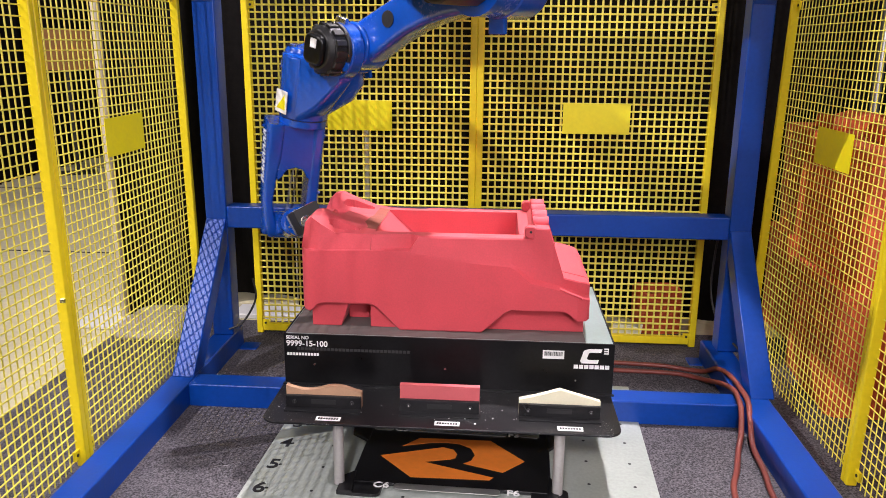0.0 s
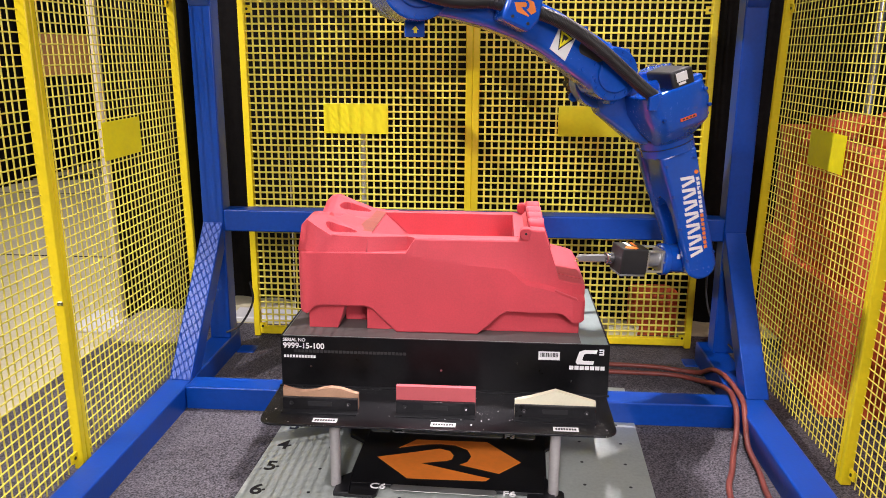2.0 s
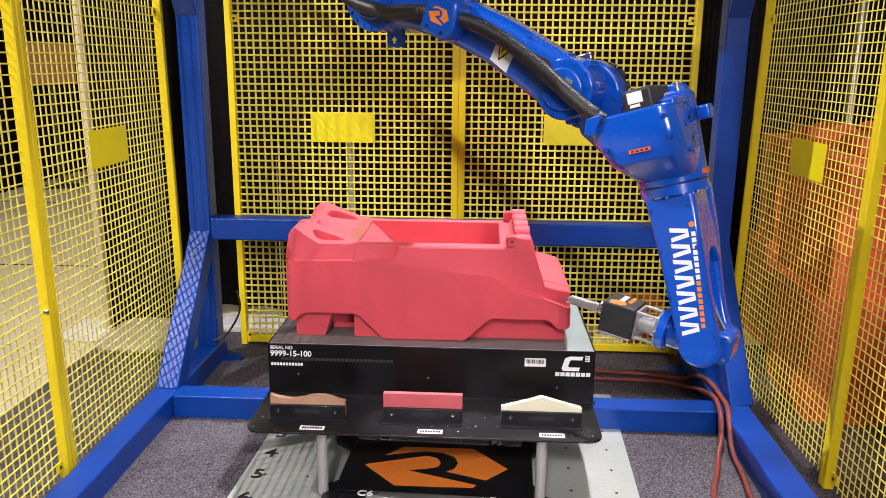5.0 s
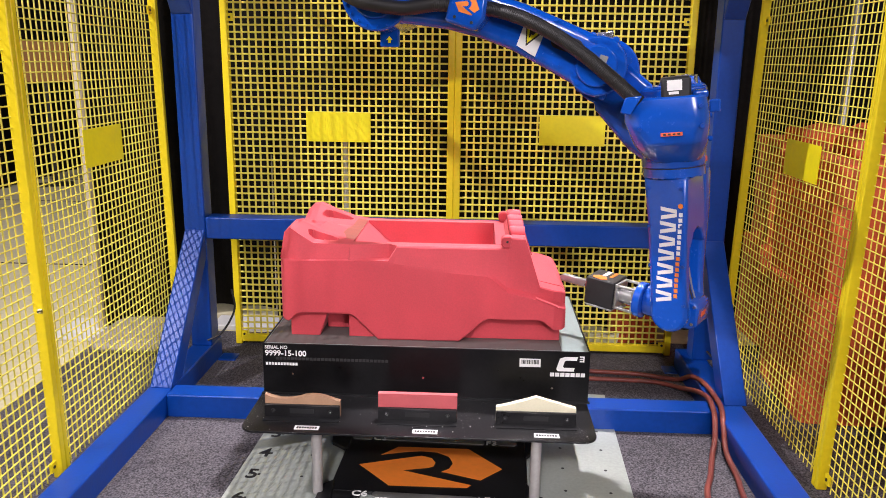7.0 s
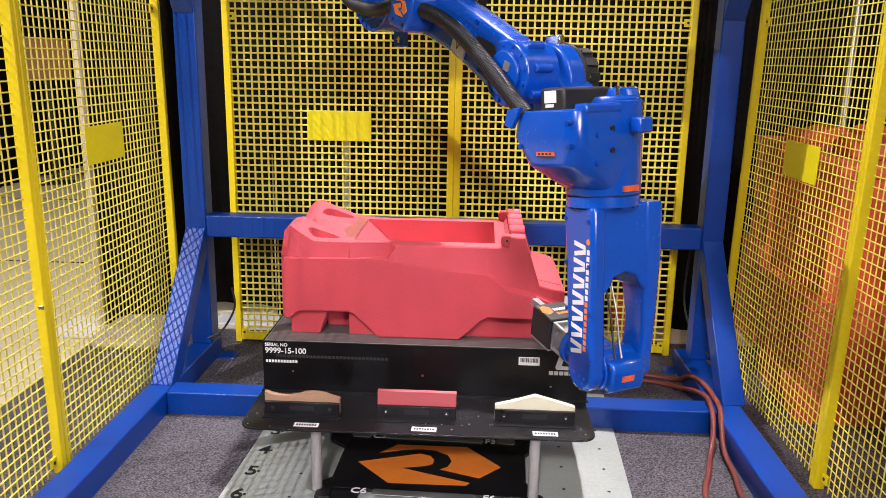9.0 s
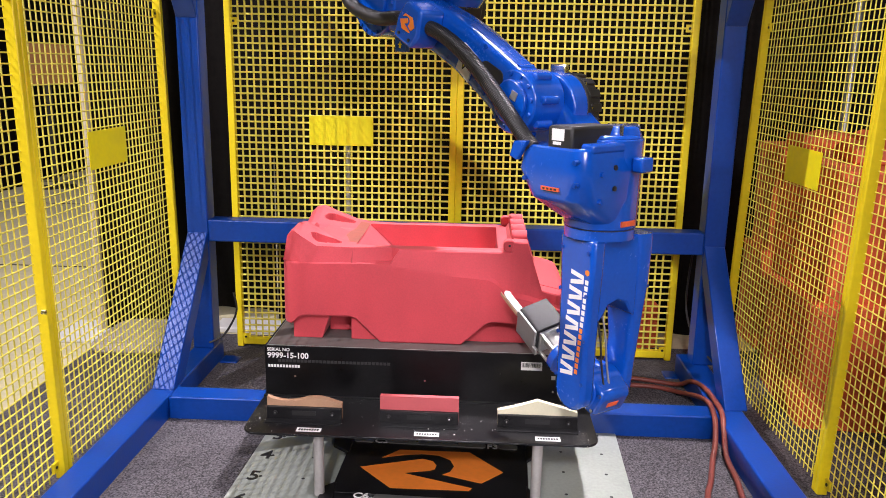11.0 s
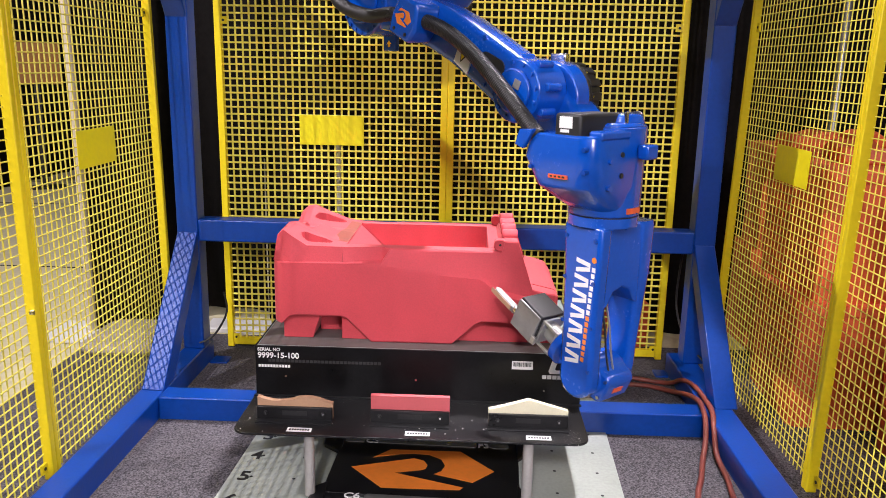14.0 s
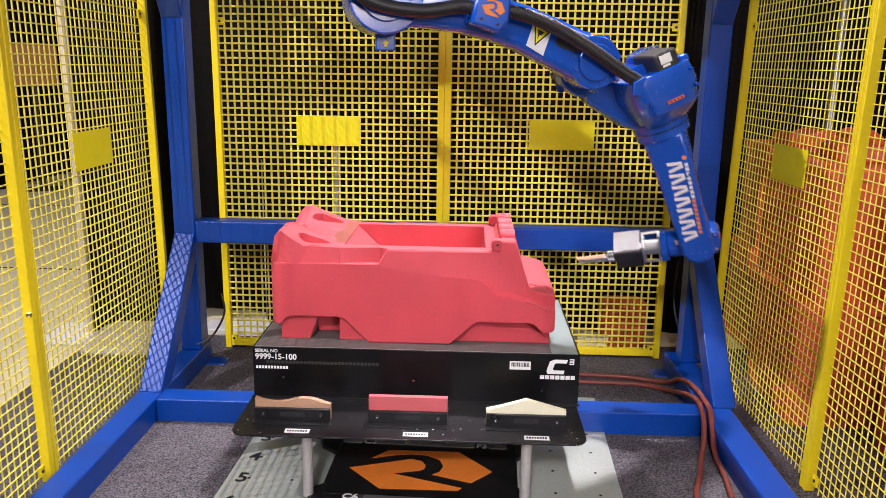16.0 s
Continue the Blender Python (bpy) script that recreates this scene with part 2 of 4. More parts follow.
def fence_panel(w, h, m, label, shift=0.9, r=0.0025, rail=True, f=0.032, inset=0.0):
    """Stands on z = 0 along x, with its mesh in the plane y = 0."""
    t = thing("fence_panel", label, "safety fence", "yellow fence panels round the cell", m=m)
    z0 = 0.045 if rail else 0.002
    for nm, dims in (("post", (0, f, -0.018 - inset, 0.018 - inset, 0.0, h)), ("post", (w - f, w, -0.018 - inset, 0.018 - inset, 0.0, h)),
                     ("bottom_rail", (f, w - f, -0.016, 0.016, 0.012, 0.05)), ("top_rail", (f, w - f, -0.016, 0.016, h - 0.038, h))):
        if rail or nm != "bottom_rail":
            part(nm, boxed(*dims), M_YELLOW, t, bevel=0.004)
    bm = bmesh.new()
    x = f + shift * PITCH
    while x < w - f - 0.01:
        rod(bm, (x, 0, z0), (x, 0, h - 0.03), r, n=6)
        x += PITCH
    z = 0.05 + PITCH * (0.9 if rail else -0.6)
    while z < h - 0.04:
        rod(bm, (f - 0.004, -0.004, z), (w - f + 0.004, -0.004, z), r, n=6)
        z += PITCH
    tagged(part("wire_mesh", bm, M_WIRE, t, smooth=True), "square yellow welded wire mesh", kind="stuff")
    for z in (0.053, 1.602):
        for x in (0.045, w - 0.045):
            clip = part("clip_plate", boxed(x - 0.016, x + 0.016, -0.0165, -0.008, z - 0.017, z + 0.017), M_YELLOW, t)
            part("bolt_hole", rod(bmesh.new(), (x, -0.019, z), (x, -0.0165, z), 0.006, n=10), M_MATT, clip)
    return t


XL, XR, YB = -1.429, 1.197, 3.755
FH = 2.25
fence_panel(1.095, FH, pose(-1.218, YB, 0.008), "yellow wire mesh fence panel before the black drape", r=0.0048)
fence_panel(1.095, FH, pose(-0.123, YB, 0.008), "yellow wire mesh fence panel before the black drape", r=0.0048)
fence_panel(1.115, FH, pose(XL, 2.396, 0.02, -0.7, 0, 90), "yellow wire mesh fence panel beside the blue frame", rail=False, f=0.025, r=0.0026, inset=0.016)
fence_panel(1.115, FH, pose(XL, 1.279, 0.02, -0.7, 0, 90), "yellow wire mesh fence panel beside the carpet edge", rail=False, f=0.025, r=0.0026, inset=0.016)
fence_panel(1.08, FH, pose(XR, 3.595, 0.008, -1.15, 0, -89), "yellow wire mesh fence panel before orange crates", rail=False, f=0.022, r=0.0021, inset=0.016)
fence_panel(1.08, FH, pose(XR + 0.0189, 2.513, 0.008, -1.15, 0, -89), "yellow wire mesh fence panel beside orange crates", rail=False, f=0.022, r=0.0021, inset=0.016)
for y, z in ((2.385, 0.62), (2.385, 1.6)):
    part("bolt", rod(bmesh.new(), (XL + 0.018 - 0.0122 * z, y - 0.02, z), (XL + 0.032 - 0.0122 * z, y - 0.02, z), 0.008, n=8), M_CHROME)
for ob in list(scene.objects):
    if ob.name.startswith("bolt") and ob.parent is None:
        tagged(ob, "small bright bolt head on the yellow fence", "bolt", "fence bolts")


def sign(m):
    s = part("sign_plate", boxed(0, 0.3075, -0.001, 0.001, -0.1394, 0), M_SIGN, None, m=m)
    tagged(s, "blank bright yellow plate fixed to the fence mesh", "sign", "yellow sign plates")


sign(pose(-0.827, YB - 0.012, 1.182))
sign(pose(0.278, YB - 0.012, 1.182))
sign(pose(XL - 0.002, 2.786, 1.167, -0.7, 0, 90))
sign(pose(XR + 0.018, 2.875 + 0.3075, 1.146, -1.15, 0, -89))

# ---- blue steel frame ----
frame_thing = thing("gantry", "blue enamelled square tube gantry frame carrying the robot", "steel frame")


def beam(name, *dims, m=None, label=""):
    return part(name, boxed(*dims), M_FRAME, frame_thing, label, bevel=0.006, m=m)


LX0, LX1, RX0, RX1 = -1.343, -1.243, 0.958, 1.072
beam("floor_beam", LX0, LX1, 1.0, 3.60, 0.0, 0.1)
beam("floor_beam", RX0, RX1, 1.0, 3.60, 0.0, 0.1)
beam("floor_beam", LX1, RX0, 2.895, 3.005, 0.0, 0.098)
PX = ((-1.338, -1.24), (0.998, 1.094))
for x0, x1 in PX:
    beam("post", x0, x1, 3.45, 3.55, 0.1, 2.5)
    beam("top_beam", x0, x1, 1.9, 3.45, 2.4, 2.5)
beam("cross_beam", PX[0][1], PX[1][0], 3.452, 3.548, 0.620, 0.720)
beam("cross_beam", PX[0][1], PX[1][0], 2.45, 2.55, 2.402, 2.498)
beam("cross_beam", PX[0][1], PX[1][0], 2.85, 2.95, 2.402, 2.498)
for (x0, x1) in PX:
    for (ya, za, yb, zb) in ((3.45, 0.665, 2.955, 0.1), (3.45, 1.605, 2.95, 2.4)):
        bm = bmesh.new()
        s = 0.13 if zb > za else -0.13
        prism(bm, [(ya, za), (yb, zb), (yb + 0.12, zb), (ya, za + s)], x0 + 0.002, x1 - 0.002, "x")
        part("diagonal_brace", bm, M_FRAME, frame_thing, bevel=0.005)
for x0, x1 in ((-1.24, -1.155), (0.895, 0.957)):
    beam("foot_plate", x0, x1, 3.51, 3.60, 0.0, 0.012)
part("mounting_plate", boxed(-0.42, 0.09, 2.44, 2.96, 2.37, 2.40), M_FRAME, frame_thing, bevel=0.004)

# ---- floor plate with letters and black fixture base ----
PM = pose(-0.14, 2.6, 0, 0, 0, -2.0)
plate = thing("base_plate", "worn aluminium tooling plate with number rows on the carpet", "tooling plate", m=PM)
part("plate", boxed(-0.678, 0.69, -0.72, 0.655, 0.0, 0.012), M_PLATE, plate, bevel=0.002)
for i in range(9):
    for k in range(9):
        x, y = -0.60 + 0.152 * i, -0.62 + 0.152 * k
        part("hole", rod(bmesh.new(), (x, y, 0.0118), (x, y, 0.0124), 0.006, n=8), M_MATT, plate)
for k, row in enumerate("23456"):
    lettering("row_number", row, 0.085, M_MATT, plate, pose(-0.645, 0.268 - 0.153 * k, 0.0126, 0, 0, 0), "black painted row number")

riser = thing("emblem_deck", "black steel fixture base with orange emblem bolted to plate", "fixture base", m=PM)
deck = part("deck", prism(bmesh.new(), rounded(-0.33, 0.335, -0.26, 0.20, 0.02), 0.013, 0.026, "z"), M_BLACK, riser, bevel=0.002)
for x in (-0.34, 0.27):
    for y in (-0.33, 0.16):
        part("foot", prism(bmesh.new(), rounded(x, x + 0.12, y, y + 0.10, 0.02), 0.0128, 0.024, "z"), M_BLACK, riser)
for out in ([(-0.322, 0.14), (-0.404, 0.14), (-0.392, 0.072), (-0.322, 0.02)], [(-0.322, -0.195), (-0.362, -0.235), (-0.362, -0.33), (-0.31, -0.33)],
            [(0.328, 0.14), (0.385, 0.12), (0.352, 0.056), (0.328, 0.023)], [(0.328, -0.15), (0.352, -0.205), (0.366, -0.33), (0.32, -0.33)]):
    part("lug", prism(bmesh.new(), out, 0.0128, 0.030, "z"), M_BLACK, riser, bevel=0.003)
for x0, x1, y in ((-0.320, -0.245, 0.104), (-0.196, 0.180, 0.106), (0.226, 0.300, 0.108), (-0.18, 0.17, -0.296)):
    part("edge_strip", prism(bmesh.new(), rounded(x0, x1, y, y + 0.034, 0.012), 0.0262, 0.0285, "z"), M_ALU, deck, "dull aluminium strip")
for x, y in ((-0.08, 0.122), (0.07, 0.122)):
    part("screw", rod(bmesh.new(), (x, y, 0.0285), (x, y, 0.031), 0.005, n=8), M_CHROME, riser)
for body, x, y in (("C3", -0.242, 0.106), ("F3", 0.184, 0.108), ("C6", -0.25, -0.29), ("F6", 0.19, -0.29)):
    lettering("mark", body, 0.045, M_WHITE, deck, pose(x, y, 0.0268), "white grid mark")
EM = [((-0.260, 0.0), (-0.045, 0.060), (-0.007, 0.050), (0.009, 0.028), (0.005, 0.009), (-0.012, 0.0), (-0.101, -0.019), (0.144, -0.073), (0.131, -0.086), (-0.134, -0.094)),
      ((-0.193, 0.054), (-0.138, 0.102), (0.122, 0.109), (0.248, 0.012), (0.174, -0.048), (0.036, -0.016), (0.061, 0.0), (0.072, 0.029), (0.055, 0.061), (0.009, 0.082), (-0.048, 0.085), (-0.096, 0.079))]
for out in EM:
    part("emblem", prism(bmesh.new(), [(x, y * 1.40 - 0.085) for x, y in out], 0.0264, 0.0272, "z"), M_ORANGE, deck, "orange angular emblem")

# ---- table with the black box and sample holders ----
table = thing("fixture_table", "black steel fixture table on round metal legs", "table")
part("shelf", prism(bmesh.new(), rounded(-0.752, 0.394, 2.272, 3.26, 0.05), 0.262, 0.270, "z"), M_CHIPPED, table, bevel=0.002)
for x, y in ((-0.513, 2.34), (0.205, 2.335), (-0.513, 3.12), (0.205, 3.12)):
    part("leg", rod(bmesh.new(), (x, y, 0.024), (x, y, 0.262), 0.0175, n=20), M_LEG, table, "round dull grey metal leg", smooth=True)

BX0, BX1, BY0, BY1, BZ0, BZ1 = -0.747, 0.398, 2.57, 3.24, 0.27, 0.456
pedestal = thing("pedestal_box", "black steel box with white lettering and metal top", "pedestal")
part("front_panel", boxed(BX0, BX1, BY0, BY0 + 0.006, BZ0, BZ1), M_GLOSS, pedestal, bevel=0.0015)
part("back_panel", boxed(BX0, BX1, BY1 - 0.006, BY1, BZ0, BZ1), M_BLACK, pedestal, bevel=0.0015)
for x in (BX0, BX1 - 0.006):
    part("side_panel", boxed(x, x + 0.006, BY0 + 0.006, BY1 - 0.006, BZ0, BZ1), M_BLACK, pedestal, bevel=0.0015)
part("top_sheet", boxed(BX0 + 0.006, BX1 - 0.006, BY0 + 0.006, BY1 - 0.006, BZ1 - 0.008, BZ1 - 0.001), M_TOP, pedestal)
part("bottom_flange", boxed(BX0 - 0.005, BX1 + 0.005, BY0 - 0.012, BY0, BZ0, BZ0 + 0.004), M_BLACK, pedestal)
FT = Matrix.Rotation(radians(90), 4, "X")


def front(x, z, y=BY0 - 0.0012):
    return Matrix.Translation((x, y, z)) @ FT


lettering("serial_words", "SERIAL NO", 0.0166, M_WHITE, pedestal, front(-0.738, 0.437), "white lettering")
lettering("serial_digits", "9999-15-100", 0.0285, M_WHITE, pedestal, front(-0.738, 0.4115), "white lettering")


def bars(name, x, z, w, h, n, mat, y=BY0 - 0.001, gap=0.25, parent=pedestal):
    step = w / n
    me = as_mesh(name, boxed(0, step * (1 - gap), y, y + 0.0008, 0, h), mat)
    for i in range(n):
        ob = new(name, me)
        ob.parent, ob.matrix_basis = parent, Matrix.Translation((x + i * step, 0, z))


M_FADED = material("faded_lettering", (0.025, 0.025, 0.025), 0.6)
bars("number_bar", -0.736, 0.376, 0.115, 0.010, 11, M_WHITE)
bars("faded_bar", -0.70, 0.396, 0.40, 0.010, 30, M_FADED)
code_label = part("barcode_label", boxed(0.155, 0.228, BY0 - 0.0015, BY0 - 0.0002, 0.397, 0.427), M_WHITE, pedestal)
bm = bmesh.new()
random.seed(3)
x = 0.16
while x < 0.222:
    w = random.choice((0.0012, 0.0022, 0.003))
    box(bm, x, x + w, BY0 - 0.0022, BY0 - 0.0015, 0.408, 0.423)
    x += w + random.choice((0.0014, 0.0022))
part("barcode", bm, M_MATT, code_label)
# emblem: a slanted open ring, a small mark and a row of bars
ring = [(0.0, 0.0), (0.055, 0.0), (0.058, 0.013), (0.022, 0.013), (0.017, 0.017), (0.023, 0.037), (0.029, 0.040), (0.064, 0.040), (0.068, 0.053), (0.024, 0.053), (0.006, 0.046), (-0.005, 0.008)]
part("emblem", prism(bmesh.new(), [(0.288 + a, 0.384 + b) for a, b in ring], BY0 - 0.0012, BY0 - 0.0002), M_WHITE, pedestal, "white angular emblem")
bm = bmesh.new()
for k in range(3):
    box(bm, 0.362, 0.378, BY0 - 0.0012, BY0 - 0.0002, 0.419 + 0.0085 * k, 0.4235 + 0.0085 * k)
box(bm, 0.374, 0.378, BY0 - 0.0014, BY0 - 0.0004, 0.419, 0.4405)
part("emblem", bm, M_WHITE, pedestal, "white angular emblem")
bars("word_bar", 0.262, 0.364, 0.124, 0.014, 7, M_WHITE, gap=0.18)
for x, z in ((-0.64, 0.345), (-0.18, 0.345), (0.27, 0.32)):
    part("screw", rod(bmesh.new(), (x, BY0 - 0.003, z), (x, BY0, z), 0.004, n=8), M_CHROME, pedestal)


LAB = (-0.01, 0.07)


def sample_holder(x0, x1, top, mat, what):
    t = thing("sample_holder", f"black steel bracket clamping a {what} sample board", "sample holder", "sample holders on the shelf")
    yb = 2.385
    bracket = part("bracket", boxed(x0, x1, yb - 0.012, yb, 0.270, 0.316), M_BLACK, t, bevel=0.002)
    part("foot", boxed(x0, x1, yb - 0.04, yb - 0.012, 0.270, 0.274), M_BLACK, t)
    n = len(top) - 1
    out = [(x1, 0.274), (x1, 0.316 + top[-1])] + [(x1 + (x0 - x1) * (i / n), 0.316 + top[n - i]) for i in range(1, n)] + [(x0, 0.316 + top[0]), (x0, 0.274)]
    part("sample_board", prism(bmesh.new(), out, yb + 0.0005, yb + 0.02), mat, t, f"{what} shaped board")
    for x in (x0 + 0.03, x1 - 0.03):
        part("bolt", rod(bmesh.new(), (x, yb - 0.018, 0.296), (x, yb - 0.012, 0.296), 0.0068, n=12), M_MATT, bracket, smooth=True)
        part("bolt_socket", rod(bmesh.new(), (x, yb - 0.0186, 0.2965), (x, yb - 0.018, 0.2965), 0.0032, n=8), M_CHROME, bracket)
    part("slot", boxed((x0 + x1) / 2 - 0.04, (x0 + x1) / 2 + 0.04, yb - 0.0135, yb - 0.012, 0.288, 0.304), M_MATT, bracket)
    c = (x0 + x1) / 2
    label = thing("paper_label", "small white printed label stuck on the shelf", "label", "shelf labels")
    part("sheet", boxed(c + LAB[0], c + LAB[1], 2.292, 2.320, 0.2702, 0.2708), M_WHITE, label)
    bm2 = bmesh.new()
    for i in range(8):
        box(bm2, c + LAB[0] + 0.007 + i * 0.0085, c + LAB[0] + 0.013 + i * 0.0085, 2.300, 2.312, 0.2708, 0.2712)
    part("print", bm2, M_MATT, label)


sample_holder(-0.692, -0.442, [0.030, 0.022, 0.017, 0.015, 0.017, 0.022, 0.029, 0.032, 0.031, 0.026, 0.018, 0.012], M_BROWN, "brown wavy")
sample_holder(-0.315, -0.055, [0.046, 0.046], M_ROSE, "rose flat")
sample_holder(0.073, 0.334, [0.010, 0.021, 0.034, 0.048, 0.036, 0.024, 0.012], M_CREAM, "cream peaked")

# ---- red vehicle model ----
car = thing("vehicle_model", "red milled tooling board model of an open vehicle", "vehicle model")


def interp(x, points):
    """Straight lines through points given by rising x."""
    for (xa, za), (xb, zb) in zip(points, points[1:]):
        if x <= xb:
            return za + (zb - za) * max(0.0, (x - xa) / (xb - xa))
    return points[-1][1]


LOW = ((-0.699, 0.518), (-0.668, 0.515), (-0.655, 0.524), (-0.640, 0.540), (-0.620, 0.547), (-0.455, 0.548), (-0.432, 0.540), (-0.412, 0.520),
       (-0.347, 0.4565), (-0.058, 0.4565), (-0.02, 0.490), (0.018, 0.528), (0.045, 0.543), (0.215, 0.547), (0.238, 0.542), (0.268, 0.513), (0.300, 0.510), (0.312, 0.516))
HIGH = ((-0.699, 0.742), (-0.446, 0.747), (-0.310, 0.750), (-0.282, 0.794), (0.110, 0.795), (0.119, 0.834), (0.166, 0.832), (0.221, 0.666), (0.300, 0.648), (0.312, 0.640))
FENDER = ((-0.699, 0.70), (-0.30, 0.734), (0.035, 0.710), (0.055, 0.700), (0.105, 0.659), (0.18, 0.643), (0.25, 0.622), (0.312, 0.600))


def step(x, a, b):
    u = max(0.0, min(1.0, (x - a) / (b - a)))
    return u * u * (3 - 2 * u)


def car_side(mirror):
    xs = sorted({x for x, _ in LOW} | {x for x, _ in HIGH} | {x for x, _ in FENDER} | {-0.69, -0.68, -0.66, -0.645} | {-0.6 + 0.03 * i for i in range(30)})
    loops = []
    for x in xs:
        lo, hi, fz = interp(x, LOW), interp(x, HIGH), interp(x, FENDER)
        fz = min(fz, hi - 0.014)
        u = max(0.0, (-0.645 - x) / 0.054)
        corner = 0.048 * (1 - math.sqrt(max(0.0, 1 - u * u))) + 0.022 * step(x, 0.288, 0.312)
        bulge = 0.004 * step(x, -0.3, 0.0) + 0.017 * step(x, 0.02, 0.13)
        ledge = 0.034 * max(0.0, min(1.0, (x + 0.44) / 0.125)) * (1 - step(x, -0.306, -0.284))
        rim = max(0.797, hi + 0.001) if -0.446 <= x < 0.167 else hi + 0.001
        top_y = 2.637 + 0.016 * max(0.0, min(1.0, (hi - 0.66) / 0.13)) * step(x, -0.31, -0.28)
        if x < -0.446:
            rim_y = top_y + 0.02
        else:
            rim_y = max(2.661, top_y + 0.008)
        pts = [(2.641 + corner, lo), (2.636 + corner - bulge, lo + 0.006), (2.634 + corner - bulge, min(0.60, fz - 0.024)), (2.6355 + corner - bulge, fz - 0.010), (2.636 + corner + 0.15 * bulge, fz + 0.003),
               (top_y + corner, hi - 0.004), (top_y + 0.003 + ledge + corner, hi), (rim_y + ledge * 0.5 + corner * 0.9, rim), (2.712, rim), (2.713, 0.60), (2.72, lo)]
        loops.append([(x, 5.8 - y if mirror else y, z) for y, z in pts])
    return loft(bmesh.new(), loops)


for far in (False, True):
    part("body_side", car_side(far), M_RED, car, smooth=True).data.set_sharp_from_angle(angle=radians(13))
part("tub_floor", boxed(-0.40, 0.08, 2.7125, 3.0875, 0.548, 0.60), M_RED, car)
part("body_rear", prism(bmesh.new(), [(-0.698, 0.53), (-0.698, 0.744), (-0.446, 0.796), (-0.225, 0.60), (-0.225, 0.548), (-0.62, 0.548), (-0.66, 0.53)], 2.7135, 3.0865), M_RED, car)
part("body_front", prism(bmesh.new(), [(0.064, 0.55), (0.064, 0.797), (0.164, 0.800), (0.218, 0.669), (0.300, 0.651), (0.315, 0.638), (0.316, 0.520), (0.300, 0.510), (0.268, 0.513), (0.235, 0.55)], 2.7132, 3.0868), M_RED, car)
for out, y0, y1 in (([(-0.665, 0.4562), (-0.56, 0.4562), (-0.53, 0.55), (-0.665, 0.55)], 2.665, 3.135), ([(-0.455, 0.4562), (-0.34, 0.4562), (-0.34, 0.55), (-0.455, 0.55)], 2.665, 3.135),
                    ([(-0.55, 0.4562), (-0.45, 0.4562), (-0.45, 0.55), (-0.55, 0.55)], 2.76, 3.04), ([(-0.08, 0.4562), (0.300, 0.4562), (0.300, 0.512), (0.268, 0.514), (0.235, 0.55), (-0.08, 0.55)], 2.68, 3.12)):
    part("underbody", prism(bmesh.new(), out, y0, y1), M_RED, car, bevel=0.003)
# rear block: two humps with long slots, and a channel between them
RAMP = ((-0.682, 0.838), (-0.662, 0.858), (-0.636, 0.862), (-0.60, 0.846), (-0.56, 0.829), (-0.50, 0.807), (-0.446, 0.798))
EDGE = ((-0.682, 0.832), (-0.660, 0.852), (-0.575, 0.799), (-0.446, 0.797))


def ramp_height(x, y):
    """The rear top before its slots are cut: it falls towards the near edge on both humps."""
    zr = interp(x, RAMP)
    if y < 2.9:
        return zr - (zr - interp(x, EDGE)) * max(0.0, min(1.0, (2.750 - y) / 0.085))
    dip = max(0.0, min(1.0, (3.105 - y) / 0.125)) * (1 - max(0.0, min(1.0, (2.985 - y) / 0.1)))
    return zr - 0.85 * (zr - 0.796) * dip


bm = bmesh.new()
NX, NY = 66, 110
X0, X1, Y0, Y1 = -0.682, -0.440, 2.661, 3.139
grid = []
for i in range(NX + 1):
    x = X0 + (X1 - X0) * i / NX
    col = []
    for k in range(NY + 1):
        y = Y0 + (Y1 - Y0) * k / NY
        off = abs(y - 2.9)
        z = ramp_height(x, y)
        a = abs((x + 0.548 - 0.4 * (off - 0.19)) / 0.055) ** 2.4 + abs((y - (2.710 if y < 2.9 else 3.066) - 0.10 * (x + 0.55)) / ((0.020 if y < 2.9 else 0.025) - 0.10 * (x + 0.55))) ** 2.4
        if a < 1:
            z = max(0.775, z - 0.05 * min(1.0, (1 - a) * 5))
        reach = -0.566 - 0.10 * abs(y - 2.9)
        if x < reach and 2.785 < y < 2.995:
            inset = min(1.0, (y - 2.785) / 0.020, (2.995 - y) / 0.065, (reach - x) / 0.026)
            z -= (z - (0.822 if x < -0.632 else 0.784)) * inset
        pull = 0.05 * max(0.0, (off - 0.16) / 0.08) * max(0.0, (-0.63 - x) / 0.052)
        col.append(bm.verts.new((x, 2.9 + (y - 2.9) * (1 - pull * 1.2), z)))
    grid.append(col)
for i in range(NX):
    for k in range(NY):
        bm.faces.new((grid[i][k], grid[i + 1][k], grid[i + 1][k + 1], grid[i][k + 1]))
border = [grid[i][0] for i in range(NX + 1)] + [grid[NX][k] for k in range(1, NY + 1)] + [grid[i][NY] for i in range(NX - 1, -1, -1)] + [grid[0][k] for k in range(NY - 1, 0, -1)]
low = []
for v in border:
    back = max(0.0, (-0.62 - v.co.x) / 0.062)
    out = 1 + (0.085 - 0.03 * back) * min(1.0, max(0.0, (abs(v.co.y - 2.9) - 0.2) / 0.03))
    low.append(bm.verts.new((v.co.x - 0.014 * back, 2.9 + (v.co.y - 2.9) * out, 0.743)))
for i in range(len(border)):
    j = (i + 1) % len(border)
    bm.faces.new((border[i], low[i], low[j], border[j]))
part("rear_block", bm, M_RED, car, smooth=True).data.set_sharp_from_angle(angle=radians(24))
